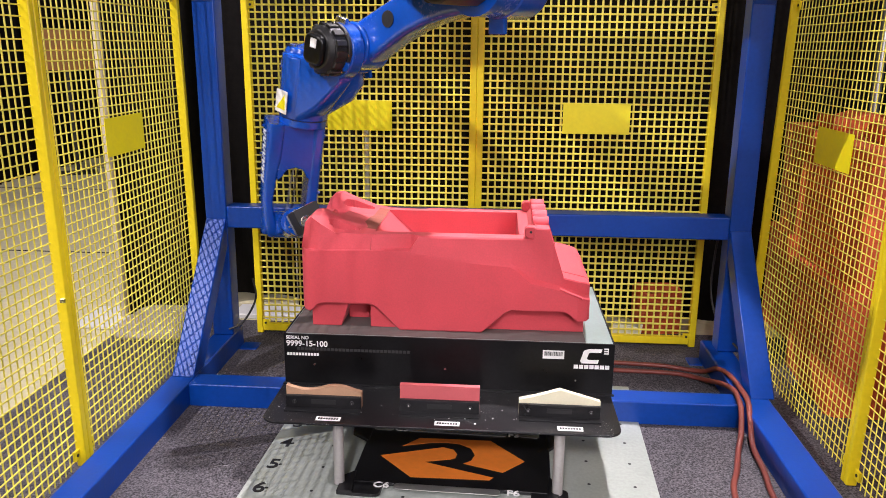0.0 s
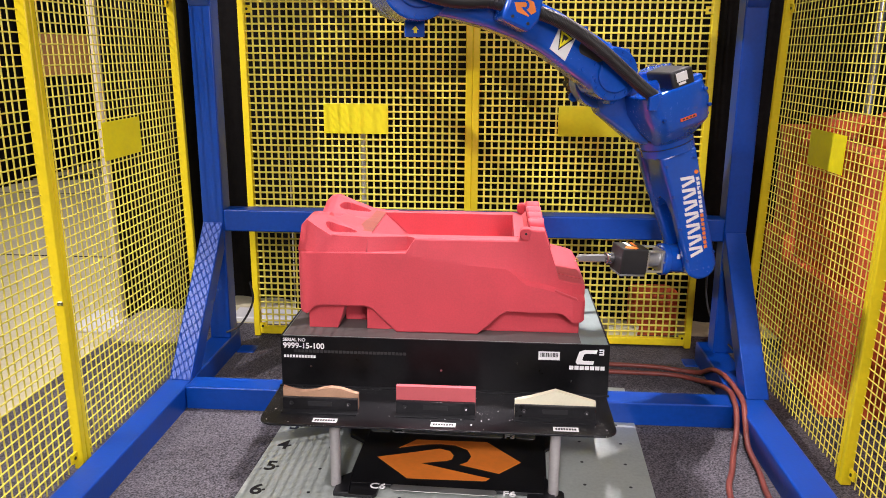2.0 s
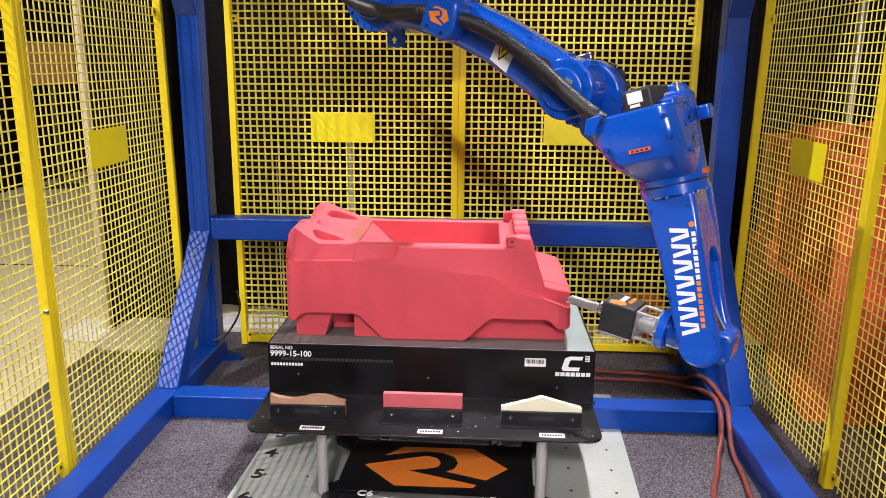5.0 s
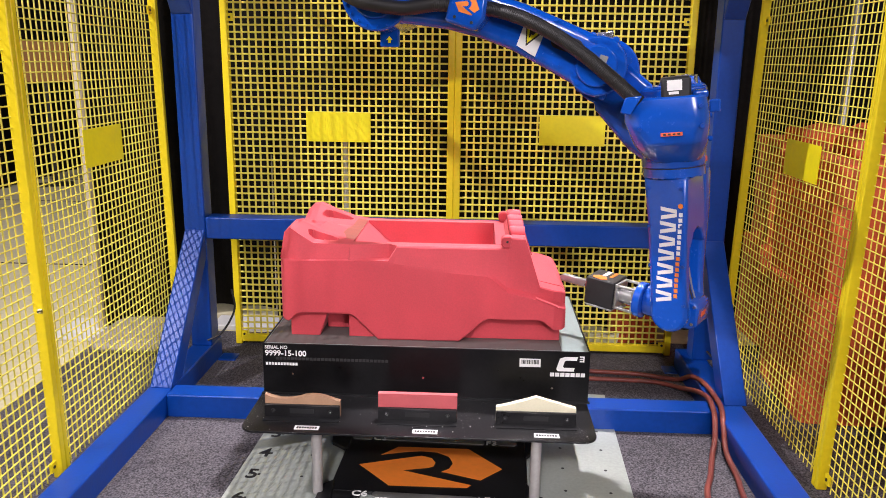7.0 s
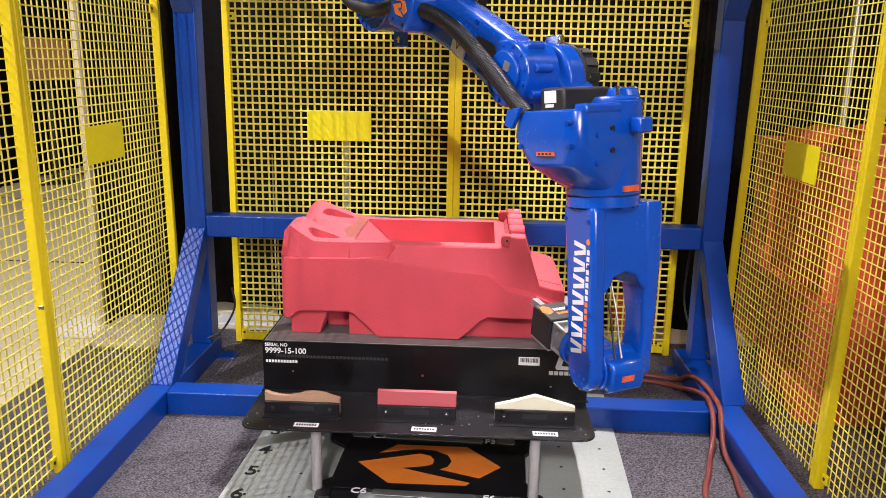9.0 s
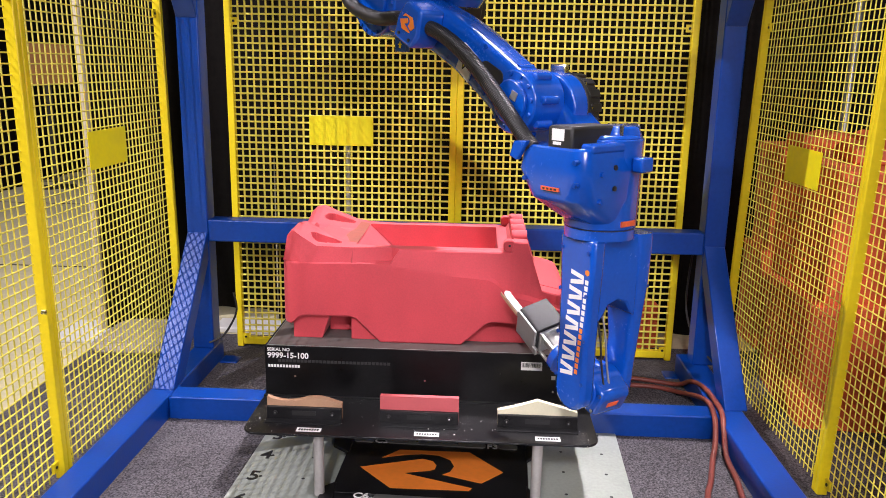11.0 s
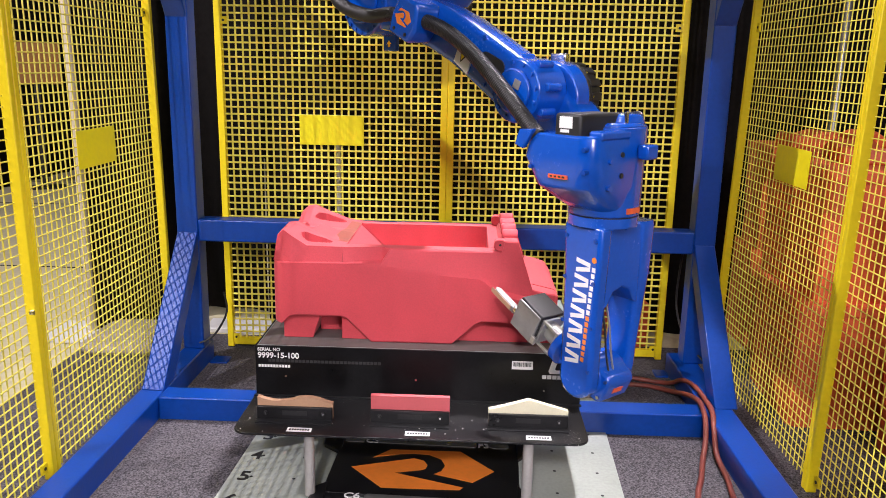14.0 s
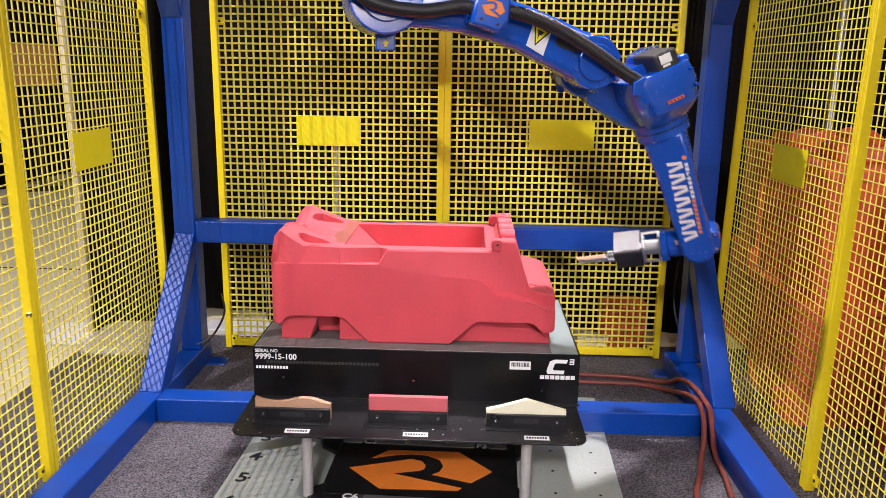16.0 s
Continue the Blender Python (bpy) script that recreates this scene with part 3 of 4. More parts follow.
# brownish band of filler rubbed over the ramp
M_FILLER = material("sanded_brown_filler", (0.31, 0.080, 0.055), 0.9, 0, 0.1, 30, 160, 0.1, 200, second=(0.23, 0.058, 0.042))
bm = bmesh.new()
rows = []
for i in range(17):
    x = -0.490 + 0.049 * i / 16
    ys = [2.735 + (3.090 - 2.735) * k / 20 for k in range(21)]
    rows.append([bm.verts.new((x + 0.02 * (k / 20 - 0.5) * (1 - i / 16), y, ramp_height(x, y) + 0.0009)) for k, y in enumerate(ys)])
for a, b in zip(rows, rows[1:]):
    for k in range(20):
        bm.faces.new((a[k], b[k], b[k + 1], a[k + 1]))
part("filler_band", bm, M_FILLER, car, "brownish sanded filler band")
# roof bar with four lamps and a lug at each end
bm = bmesh.new()
prism(bm, [(0.100, 0.7965), (0.164, 0.7965), (0.156, 0.822), (0.112, 0.818)], 2.716, 3.084)
roof_bar = part("roof_bar", bm, M_RED, car, bevel=0.004)
LAMP = [(-0.036, 0.0)] + [(0.036 * math.cos(radians(a)) , 0.012 + 0.024 * math.sin(radians(a))) for a in range(180, -1, -20)] + [(0.036, 0.0)]
for y in (2.768, 2.874, 2.980, 3.086):
    bm = bmesh.new()
    loft(bm, [[(x, y + b * f, 0.818 + (c - 0.02) * f + 0.02) for b, c in LAMP] for x, f in ((0.113, 0.82), (0.117, 0.96), (0.124, 1.0), (0.160, 1.0), (0.167, 0.9))])
    part("roof_lamp", bm, M_RED, roof_bar, smooth=True)
for y in (2.656, 3.104):
    part("bar_end", prism(bmesh.new(), rounded(0.082, 0.125, 0.7968, 0.838, 0.016, 4), y, y + 0.040), M_RED, roof_bar, bevel=0.004)
part("bar_hole", rod(bmesh.new(), (0.103, 2.6535, 0.820), (0.103, 2.6562, 0.820), 0.0045, n=10), M_MATT, roof_bar)
part("side_crease", prism(bmesh.new(), [(0.206, 0.6275), (0.278, 0.600), (0.284, 0.593), (0.288, 0.597), (0.281, 0.606), (0.206, 0.634)], 2.6105, 2.66), M_RED, car, bevel=0.002)

# thin dark grey layer on the metal top, short of its right-hand end
M_DARK_LAYER = material("dark_grey_top_layer", (0.135, 0.115, 0.108), 0.7, 0, 0.16, 7, 120, 0.15, 180)
tagged(part("dark_top_layer", boxed(BX0 + 0.010, 0.300, BY0 + 0.012, BY1 - 0.012, BZ1 - 0.0009, BZ1 - 0.0001), M_DARK_LAYER), "thin dark grey layer over the metal top under the red model", "backing sheet")

# dust on the shelf
random.seed(21)
bm = bmesh.new()
for i in range(55):
    x, y, s = random.uniform(-0.73, 0.37), random.choice((random.uniform(2.28, 2.56), random.uniform(2.34, 2.42))), random.uniform(0.0008, 0.002)
    box(bm, x - s, x + s * random.uniform(0.5, 1.3), y - s, y + s * random.uniform(0.6, 1.6), 0.2701, 0.2701 + s * 0.6)
tagged(part("dust_flecks", bm, M_WHITE), "scattered white sanding dust flecks on the black shelf", "dust", kind="stuff")

# ---- air hoses on the floor ----
def hose(points, label):
    return tagged(part("air_hose", tube(bmesh.new(), smooth_line(points), 0.0105, 10), M_HOSE, None, smooth=True), label, "hose", "red air hoses")


hose([(0.40, 3.46, 0.03), (0.553, 3.488, 0.0155), (0.758, 3.471, 0.0155), (0.92, 3.41, 0.02), (0.955, 3.29, 0.085), (0.971, 3.16, 0.113), (0.977, 3.02, 0.115), (0.971, 2.90, 0.114), (0.952, 2.80, 0.085), (0.938, 2.70, 0.03), (0.932, 2.55, 0.0155), (0.912, 2.40, 0.0155), (0.90, 2.1, 0.0155), (0.92, 1.7, 0.0155)],
     "red rubber air hose lying over the blue floor beam")
hose([(0.40, 3.37, 0.03), (0.541, 3.399, 0.0155), (0.80, 3.385, 0.0155), (0.915, 3.29, 0.03), (0.94, 3.14, 0.08), (0.947, 3.01, 0.112), (0.943, 2.93, 0.112), (0.932, 2.85, 0.10), (0.914, 2.77, 0.05), (0.888, 2.70, 0.0155), (0.84, 2.55, 0.0155), (0.79, 2.40, 0.0155), (0.765, 2.1, 0.0155), (0.78, 1.7, 0.0155)],
     "red rubber air hose beside its twin on the carpet")
tagged(part("cable", tube(bmesh.new(), smooth_line([(-1.25, 3.42, 0.14), (-1.19, 3.46, 0.17), (-1.16, 3.56, 0.25), (-1.19, 3.62, 0.33)]), 0.005, 8), M_MATT, None, smooth=True), "thin black cable curling round the blue post", "cable")
tagged(part("cable", tube(bmesh.new(), smooth_line([(1.0, 3.62, 0.6), (0.985, 3.60, 0.35), (1.02, 3.52, 0.2), (1.10, 3.4, 0.11)]), 0.005, 8), M_MATT, None, smooth=True), "thin black cable hanging by the blue post", "cable")

# ---- beyond the fence ----
pole = thing("drape_pole", "pale metal upright pole at the end of the drape", "pole")
part("tube", rod(bmesh.new(), (-2.0, 3.91, 0.012), (-2.0, 3.91, 3.0), 0.022, n=14), M_TAN, pole, smooth=True)
part("base", boxed(-2.2, -1.8, 3.72, 4.05, 0.0046, 0.014), M_WHITE, pole)
M_DARKBOARD = material("dark_brown_board", (0.42, 0.19, 0.05), 0.6)
board = thing("display_stand", "brown display board on a dark stand in the aisle", "display stand", m=pose(-4.77, 8.6, 0, 0, 0, 30))
part("board", boxed(-0.26, 0.26, -0.01, 0.01, 1.14, 1.58), M_DARKBOARD, board, bevel=0.004)
part("leg", boxed(-0.03, 0.03, -0.02, 0.02, 0.0, 1.14), M_MATT, board)
part("foot", boxed(-0.2, 0.2, -0.15, 0.15, 0.0, 0.012), M_MATT, board)
pole = thing("drape_pole", "pale metal upright pole behind the orange crates", "pole")
part("tube", rod(bmesh.new(), (2.05, 4.6, 0.0), (2.05, 4.6, 2.9), 0.025, n=14), M_ALU, pole, smooth=True)
part("base", boxed(1.85, 2.25, 4.45, 4.75, 0.0, 0.01), M_GREY, pole)
pole = thing("drape_pole", "thin pale pole standing behind the rear fence", "pole")
part("tube", rod(bmesh.new(), (-0.71, 4.15, 0.0), (-0.71, 4.15, 1.16), 0.012, n=10), M_WHITE, pole, smooth=True)
part("base", boxed(-0.8, -0.62, 4.06, 4.2, 0.012, 0.02), M_WHITE, pole)
stone = part("ground_slab", prism(bmesh.new(), rounded(-1.93, -1.5, 3.55, 4.02, 0.10), 0.0046, 0.05, "z"), M_STONE, None, bevel=0.02)
tagged(stone, "pale grey rounded slab lying by the drape", "slab")
random.seed(11)


def crate(x, y, z, w, d, h, turn, label):
    t = thing("crate", label, "crate", "orange crates beyond the fence", m=pose(x, y, z, 0, 0, turn))
    bm = bmesh.new()
    loft(bm, [rect for rect in ([(a, b, 0) for a, b in rounded(-w / 2 * 0.94, w / 2 * 0.94, -d / 2 * 0.94, d / 2 * 0.94, 0.04)],
                                [(a, b, h - 0.05) for a, b in rounded(-w / 2 * 0.98, w / 2 * 0.98, -d / 2 * 0.98, d / 2 * 0.98, 0.04)])])
    shell = part("body", bm, M_CRATE, t, smooth=True)
    part("rim", prism(bmesh.new(), rounded(-w / 2, w / 2, -d / 2, d / 2, 0.05), h - 0.05, h, "z"), M_CRATE, t, bevel=0.008)
    for k in range(5):
        x0 = -w / 2 * 0.8 + w * 0.8 * k / 4
        part("rib", boxed(x0 - 0.012, x0 + 0.012, -d / 2 * 0.985, -d / 2 * 0.93, 0.03, h - 0.06), M_CRATE, shell, bevel=0.004)


for i, (x, y, z, w, d, h, a) in enumerate(((1.80, 4.02, 0.0046, 0.72, 0.6, 0.53, 3), (1.81, 4.02, 0.534, 0.70, 0.58, 0.53, -4), (1.62, 3.30, 0.0046, 0.62, 0.6, 0.53, 87), (1.64, 3.32, 0.534, 0.60, 0.6, 0.53, 93),
                                           (1.86, 2.58, 0.0046, 0.62, 0.60, 0.50, 84), (1.88, 2.6, 0.504, 0.60, 0.58, 0.50, 91))):
    crate(x, y, z, w, d, h, a, "stacked orange-red plastic crate" if z else "orange-red plastic crate on the floor")
for x, y, w, r in ((1.68, 3.98, 0.15, 8), (1.62, 3.40, 0.18, 80), (1.94, 4.05, 0.12, 20)):
    bm = bmesh.new()
    prism(bm, [(-w, 0), (w, 0), (w * 0.8, 0.05), (w * 0.2, 0.085), (-w * 0.4, 0.06), (-w * 0.9, 0.07)], -0.09, 0.09)
    tagged(part("casting", bm, M_CRATE, None, bevel=0.012, m=pose(x, y, 1.065, 0, 0, r)), "orange-red lumpy moulded part on the crates", "moulded part", "orange moulded parts")
crate(0.83, 4.02, 0.0046, 0.24, 0.2, 0.22, 3, "small orange-red plastic crate behind the rear fence")
M_PAPER = material("creased_pale_paper", (0.82, 0.80, 0.62), 0.7, 0, 0.06, 14, 90, 0.3, 40)
bag = part("paper_bag", prism(bmesh.new(), [(0, 0), (0.155, 0), (0.142, 0.05), (0.150, 0.098), (0.12, 0.088), (0.05, 0.098), (-0.01, 0.095)], -0.03, 0.03), M_PAPER, None, bevel=0.006, m=pose(0.575, 3.81, 0.0046))
tagged(bag, "crumpled cream paper bag behind the rear fence", "paper bag")
case = part("equipment_case", boxed(-0.12, 0.12, -0.14, 0.14, 0, 0.62), M_MATT, None, bevel=0.01, m=pose(1.62, 2.12, 0.0046, 0, 0, 10))
tagged(case, "black upright equipment case beyond the fence", "case")

# ---- robot arm, hung upside down ----
BASE = (-0.163, 2.712, 1.634)
robot = thing("industrial_robot", "blue six axis industrial robot arm hanging from the gantry", "robot", m=Matrix.Translation(BASE))
LINK1, LINK2, LINK3, LINK4 = 0.15, 0.76, 0.20, 0.795


def bolts(centre, axis, radius, count, size, parent, a0=0, a1=360, mat=None, name="bolt"):
    c, ax = Vector(centre), Vector(axis)
    q = ax.to_track_quat("Z", "Y")
    for i in range(count):
        a = radians(a0 + (a1 - a0) * i / max(1, count - (0 if a1 - a0 == 360 else 1)))
        p = c + q @ Vector((radius * math.cos(a), radius * math.sin(a), 0))
        part(name, rod(bmesh.new(), p, p + ax * size * 0.9, size, n=6), mat or M_BLUE, parent)


pedestal_foot = part("base", rod(bmesh.new(), (0, 0, 0.16), (0, 0, 0.735), 0.17, 0.2, n=28), M_BLUE, robot, smooth=True)

# turning shoulder: x along the reach, y sideways, z up, seen from the shoulder axle
shoulder = part("shoulder", rod(bmesh.new(), (LINK1, 0, 0.02), (LINK1, 0, 0.15), 0.165, 0.175, n=28), M_BLUE, robot, smooth=True)
bm = bmesh.new()
loft(bm, [[(x, y, -0.02) for x, y in rounded(-0.06, 0.24, -0.015, 0.13, 0.05)], [(x, y, 0.06) for x, y in rounded(-0.10, 0.30, -0.02, 0.15, 0.05)]])
rod(bm, (0, -0.02, 0), (0, 0.09, 0), 0.115, n=28)
part("yoke", bm, M_BLUE, shoulder, smooth=True)
bm = bmesh.new()
rod(bm, (0, 0.09, 0), (0, 0.26, 0), 0.085, n=14)
rod(bm, (0, 0.26, 0), (0, 0.29, 0), 0.07, n=14)
part("motor", bm, M_MATT, shoulder, "black servo motor", bevel=0.005)
bm = bmesh.new()
box(bm, -0.02, 0.045, -0.055, -0.035, -0.165, -0.06)
part("bracket", bm, M_BLUE, shoulder, bevel=0.004)
part("arrow_mark", prism(bmesh.new(), [(0.008, -0.152), (0.018, -0.152), (0.018, -0.142), (0.024, -0.142), (0.013, -0.130), (0.002, -0.142), (0.008, -0.142)], -0.0565, -0.0552), M_SIGN, shoulder, "small yellow arrow")

# upper arm: x along the arm, y sideways, z up
upper = part("upper_arm", rod(bmesh.new(), (0, -0.155, 0), (0, -0.025, 0), 0.118, n=36), M_BLUE, robot, smooth=True, bevel=0.006)
stations = ((-0.02, 0.085, 0.055, 0.0), (0.07, 0.080, 0.058, 0.006), (0.16, 0.074, 0.06, 0.022), (0.26, 0.070, 0.062, 0.036), (0.36, 0.070, 0.062, 0.043), (0.46, 0.072, 0.060, 0.043), (0.56, 0.076, 0.058, 0.032), (0.65, 0.080, 0.056, 0.020), (0.74, 0.084, 0.055, 0.008))
bm = bmesh.new()
loops = []
for x, h, w, up in stations:
    loops.append([(x, -0.09 + b, up + a) for a, b in rounded(-h, h, -w, w, 0.028, 4)])
loft(bm, loops)
part("arm_casting", bm, M_BLUE, upper, smooth=True)
part("elbow_disc", rod(bmesh.new(), (LINK2 - 0.026, -0.145, 0.010), (LINK2 - 0.026, -0.022, 0.010), 0.090, n=32), M_BLUE, upper, smooth=True, bevel=0.006)
part("elbow_cap", rod(bmesh.new(), (LINK2 - 0.026, -0.158, 0.010), (LINK2 - 0.026, -0.145, 0.010), 0.062, n=28), M_BLUE, upper, smooth=True, bevel=0.004)
part("shoulder_cap", rod(bmesh.new(), (0, -0.168, 0), (0, -0.155, 0), 0.08, n=28), M_BLUE, upper, smooth=True, bevel=0.004)
bolts((0, -0.155, 0), (0, -1, 0), 0.105, 20, 0.0062, upper)
bolts((LINK2 - 0.026, -0.145, 0.010), (0, -1, 0), 0.077, 12, 0.006, upper)
for a in (30, 75, 120, 300, 345):
    x, z = LINK2 - 0.026 + 0.092 * math.cos(radians(a)), 0.010 + 0.092 * math.sin(radians(a))
    part("boss", rod(bmesh.new(), (x, -0.12, z), (x, -0.06, z), 0.012, n=14), M_BLUE, upper, smooth=True, bevel=0.003)
for x, z in ((0.62, -0.022), (0.68, -0.035), (0.43, 0.0), (0.57, 0.10)):
    part("bolt", rod(bmesh.new(), (x, -0.152, z), (x, -0.146, z), 0.007, n=6), M_BLUE, upper)
bm = bmesh.new()
prism(bm, [(0.66, 0.055), (0.69, 0.082), (0.785, 0.080), (0.802, 0.062), (0.802, -0.02), (0.70, -0.03)], -0.132, -0.032)
part("elbow_head", bm, M_BLUE, upper, bevel=0.014)
# pockets seen from both sides, their inner shade painted as flat black pieces
for x, z, r in ((0.30, 0.06, 0.030), (0.52, 0.045, 0.030)):
    part("pocket", rod(bmesh.new(), (x, -0.0295, z), (x, -0.0265, z), r, n=20), M_MATT, upper, "flat black disc painting a shaded round opening")
for i in range(5):
    part("bolt", rod(bmesh.new(), (0.14 + 0.022 * (i % 3), -0.03, 0.03 + 0.025 * (i // 3)), (0.14 + 0.022 * (i % 3), -0.025, 0.03 + 0.025 * (i // 3)), 0.004, n=6), M_MATT, upper)
part("pocket", prism(bmesh.new(), rounded(0.575, 0.675, 0.020, 0.066, 0.022), -0.1505, -0.144), M_MATT, upper, "flat black patch painting a shaded oblong recess")
# hose clamp box with the orange emblem
bm = bmesh.new()
prism(bm, [(0.262, -0.010), (0.360, -0.010), (0.378, 0.035), (0.362, 0.112), (0.280, 0.112), (0.258, 0.055)], -0.245, -0.15)
part("hose_clamp", bm, M_BLUE, upper, bevel=0.010)
for out in EM:
    part("emblem", prism(bmesh.new(), [(0.318 + 0.15 * x, 0.052 + 0.24 * y) for x, y in out], -0.2468, -0.2452), M_ORANGE, upper, "orange angular emblem")
for x in (0.29, 0.345):
    part("bolt", rod(bmesh.new(), (x, -0.249, 0.012), (x, -0.245, 0.012), 0.005, n=8), M_MATT, upper)
# warning plate
WP = Matrix.Translation((0.512, 0, 0.022)) @ Matrix.Diagonal((0.84, 1.0, 0.84, 1.0)) @ Matrix.Translation((-0.512, 0, -0.008))


def plate_part(name, outline, lo, hi, mat, label=""):
    bm = prism(bmesh.new(), outline, lo, hi)
    bm.transform(WP)
    part(name, bm, mat, upper, label)


plate_part("warning_plate", [(0.475, -0.030), (0.553, -0.047), (0.557, 0.052), (0.478, 0.068)], -0.1535, -0.1485, M_WHITE, "white warning plate")
plate_part("warning_border", [(0.482, 0.058), (0.553, 0.044), (0.508, -0.022)], -0.1540, -0.1535, M_MATT, "black triangle border")
plate_part("warning_triangle", [(0.490, 0.051), (0.544, 0.041), (0.509, -0.011)], -0.1545, -0.1540, M_SIGN, "yellow warning triangle")
plate_part("warning_mark", [(0.503, 0.042), (0.529, 0.037), (0.521, 0.022), (0.515, 0.024), (0.510, 0.006)], -0.1550, -0.1545, M_MATT)
part("tag", boxed(0.733, 0.757, -0.1605, -0.1582, 0.022, 0.047), M_GREY, upper, "small grey tag")

# elbow housing: x down the forearm, y sideways, z away from the elbow axle
elbow = part("elbow_housing", rod(bmesh.new(), (0, -0.02, 0), (0, 0.040, 0), 0.104, n=30), M_BLUE, robot, smooth=True, bevel=0.006)
bm = bmesh.new()
loft(bm, [[(x, y, -0.04) for x, y in rounded(-0.05, 0.118, -0.026, 0.04, 0.02)], [(x, y, 0.06) for x, y in rounded(-0.03, 0.252, -0.034, 0.07, 0.03)], [(x, y, 0.14) for x, y in rounded(0.05, 0.316, -0.05, 0.09, 0.03)]])
part("neck", bm, M_BLUE, elbow, smooth=True)
bm = bmesh.new()
rod(bm, (0.056, 0, LINK3), (0.066, 0, LINK3), 0.094, 0.104, n=30)
rod(bm, (0.066, 0, LINK3), (0.31, 0, LINK3), 0.106, 0.100, n=30)
part("gear_case", bm, M_BLUE, elbow, smooth=True, bevel=0.004)
bm = bmesh.new()
loft(bm, [[(0.085, y, z) for y, z in rounded(-0.195, 0.05, 0.06, 0.295, 0.05)], [(0.15, y, z) for y, z in rounded(-0.205, 0.06, 0.055, 0.303, 0.05)],
          [(0.225, y, z) for y, z in rounded(-0.19, 0.06, 0.08, 0.30, 0.065)], [(0.268, y, z) for y, z in rounded(-0.135, 0.06, 0.105, 0.292, 0.07)], [(0.305, y, z) for y, z in rounded(-0.075, 0.06, 0.125, 0.280, 0.065)]])
part("gear_cover", bm, M_BLUE, elbow, smooth=True, bevel=0.006)
for k in range(4):
    part("label_mark", boxed(0.1915, 0.1965, -0.2030, -0.2020, 0.167 + 0.0135 * k, 0.175 + 0.0135 * k), M_MATT, elbow)
part("warning_label", boxed(0.189, 0.199, -0.2020, -0.1900, 0.160, 0.222), M_CRATE, elbow, "orange-red strip label")
bm = bmesh.new()
box(bm, 0.030, 0.100, -0.19, -0.02, 0.165, 0.25)
box(bm, 0.055, 0.10, -0.02, 0.05, 0.175, 0.24)
part("wrist_motor", bm, M_MATT, elbow, "black servo motor", bevel=0.008)
part("motor_label", boxed(0.038, 0.068, -0.1915, -0.1902, 0.182, 0.224), M_WHITE, elbow, "white printed label")
part("motor_label", boxed(0.071, 0.079, -0.1915, -0.1902, 0.186, 0.214), M_WHITE, elbow, "white printed label")
part("dome", rod(bmesh.new(), (0.034, 0.02, 0.225), (0.060, 0.02, 0.225), 0.056, 0.068, n=24), M_BLUE, elbow, smooth=True, bevel=0.006)
bolts((0.062, 0.0, LINK3), (-1, 0, 0), 0.090, 10, 0.006, elbow)
part("seam_ring", rod(bmesh.new(), (0.308, 0, LINK3), (0.3135, 0, LINK3), 0.094, n=30), M_MATT, elbow, "dark joint gap", smooth=True)
for x in (0.15, 0.22):
    part("bolt", rod(bmesh.new(), (x, -0.13, 0.30), (x, -0.13, 0.31), 0.007, n=6), M_BLUE, elbow)
for y, z in ((-0.10, 0.0), (-0.04, 0.09), (-0.04, -0.09)):
    part("boss", rod(bmesh.new(), (0.02 + 0.02, y + 0.09, z), (0.04, y + 0.10, z), 0.018, n=14), M_BLUE, elbow, smooth=True)
part("hose_plate", prism(bmesh.new(), [(0.078, 0.062), (0.120, 0.046), (0.130, 0.075), (0.075, 0.112)], -0.212, -0.196), M_BLUE, elbow, "blue hose entry plate", bevel=0.003)
for x, z in ((0.118, 0.275), (0.175, 0.278), (0.175, 0.100)):
    part("screw", rod(bmesh.new(), (x, -0.2065, z), (x, -0.19, z), 0.0065, n=8), M_FRAME, elbow)
for x in (0.135, 0.19):
    part("screw", rod(bmesh.new(), (x, -0.075, 0.296), (x, -0.075, 0.306), 0.007, n=8), M_MATT, elbow)
part("cover_step", prism(bmesh.new(), rounded(0.072, 0.098, -0.165, 0.02, 0.008, 3), 0.255, 0.299, "z"), M_BLUE, elbow, bevel=0.008)
part("warning_label", boxed(0.284, 0.299, -0.030, 0.026, 0.2960, 0.3015), M_CRATE, elbow, "orange-red strip label")
part("lug", boxed(0.11, 0.15, -0.02, 0.03, 0.31, 0.345), M_BLUE, elbow, bevel=0.006)
for k in range(5):
    part("plug", rod(bmesh.new(), (0.03, -0.02 + 0.02 * k, 0.27 - 0.012 * k), (0.06, -0.02 + 0.02 * k, 0.27 - 0.012 * k), 0.007, n=8), M_CHROME, elbow)
part("cable", tube(bmesh.new(), smooth_line([(0.07, 0.05, 0.21), (0.035, 0.07, 0.23), (0.04, 0.06, 0.265), (0.07, 0.03, 0.265)]), 0.005, 8), M_MATT, elbow, smooth=True)
# finned motor on the elbow axle
bm = bmesh.new()
rod(bm, (-0.005, 0.040, 0.0), (-0.005, 0.056, 0.0), 0.100, n=24)
rod(bm, (-0.005, 0.056, 0.0), (-0.005, 0.108, 0.0), 0.092, 0.088, n=24)
rod(bm, (-0.005, 0.108, 0.0), (-0.005, 0.128, 0.0), 0.088, 0.070, n=24)
motor = part("elbow_motor", bm, M_MATT, elbow, "black servo motor with shallow ribs", smooth=True, bevel=0.004)
part("motor_cap", prism(bmesh.new(), rounded(-0.060, 0.050, -0.052, 0.052, 0.03), 0.126, 0.150), M_GLOSS, motor, "glossy black connector cap", bevel=0.008)
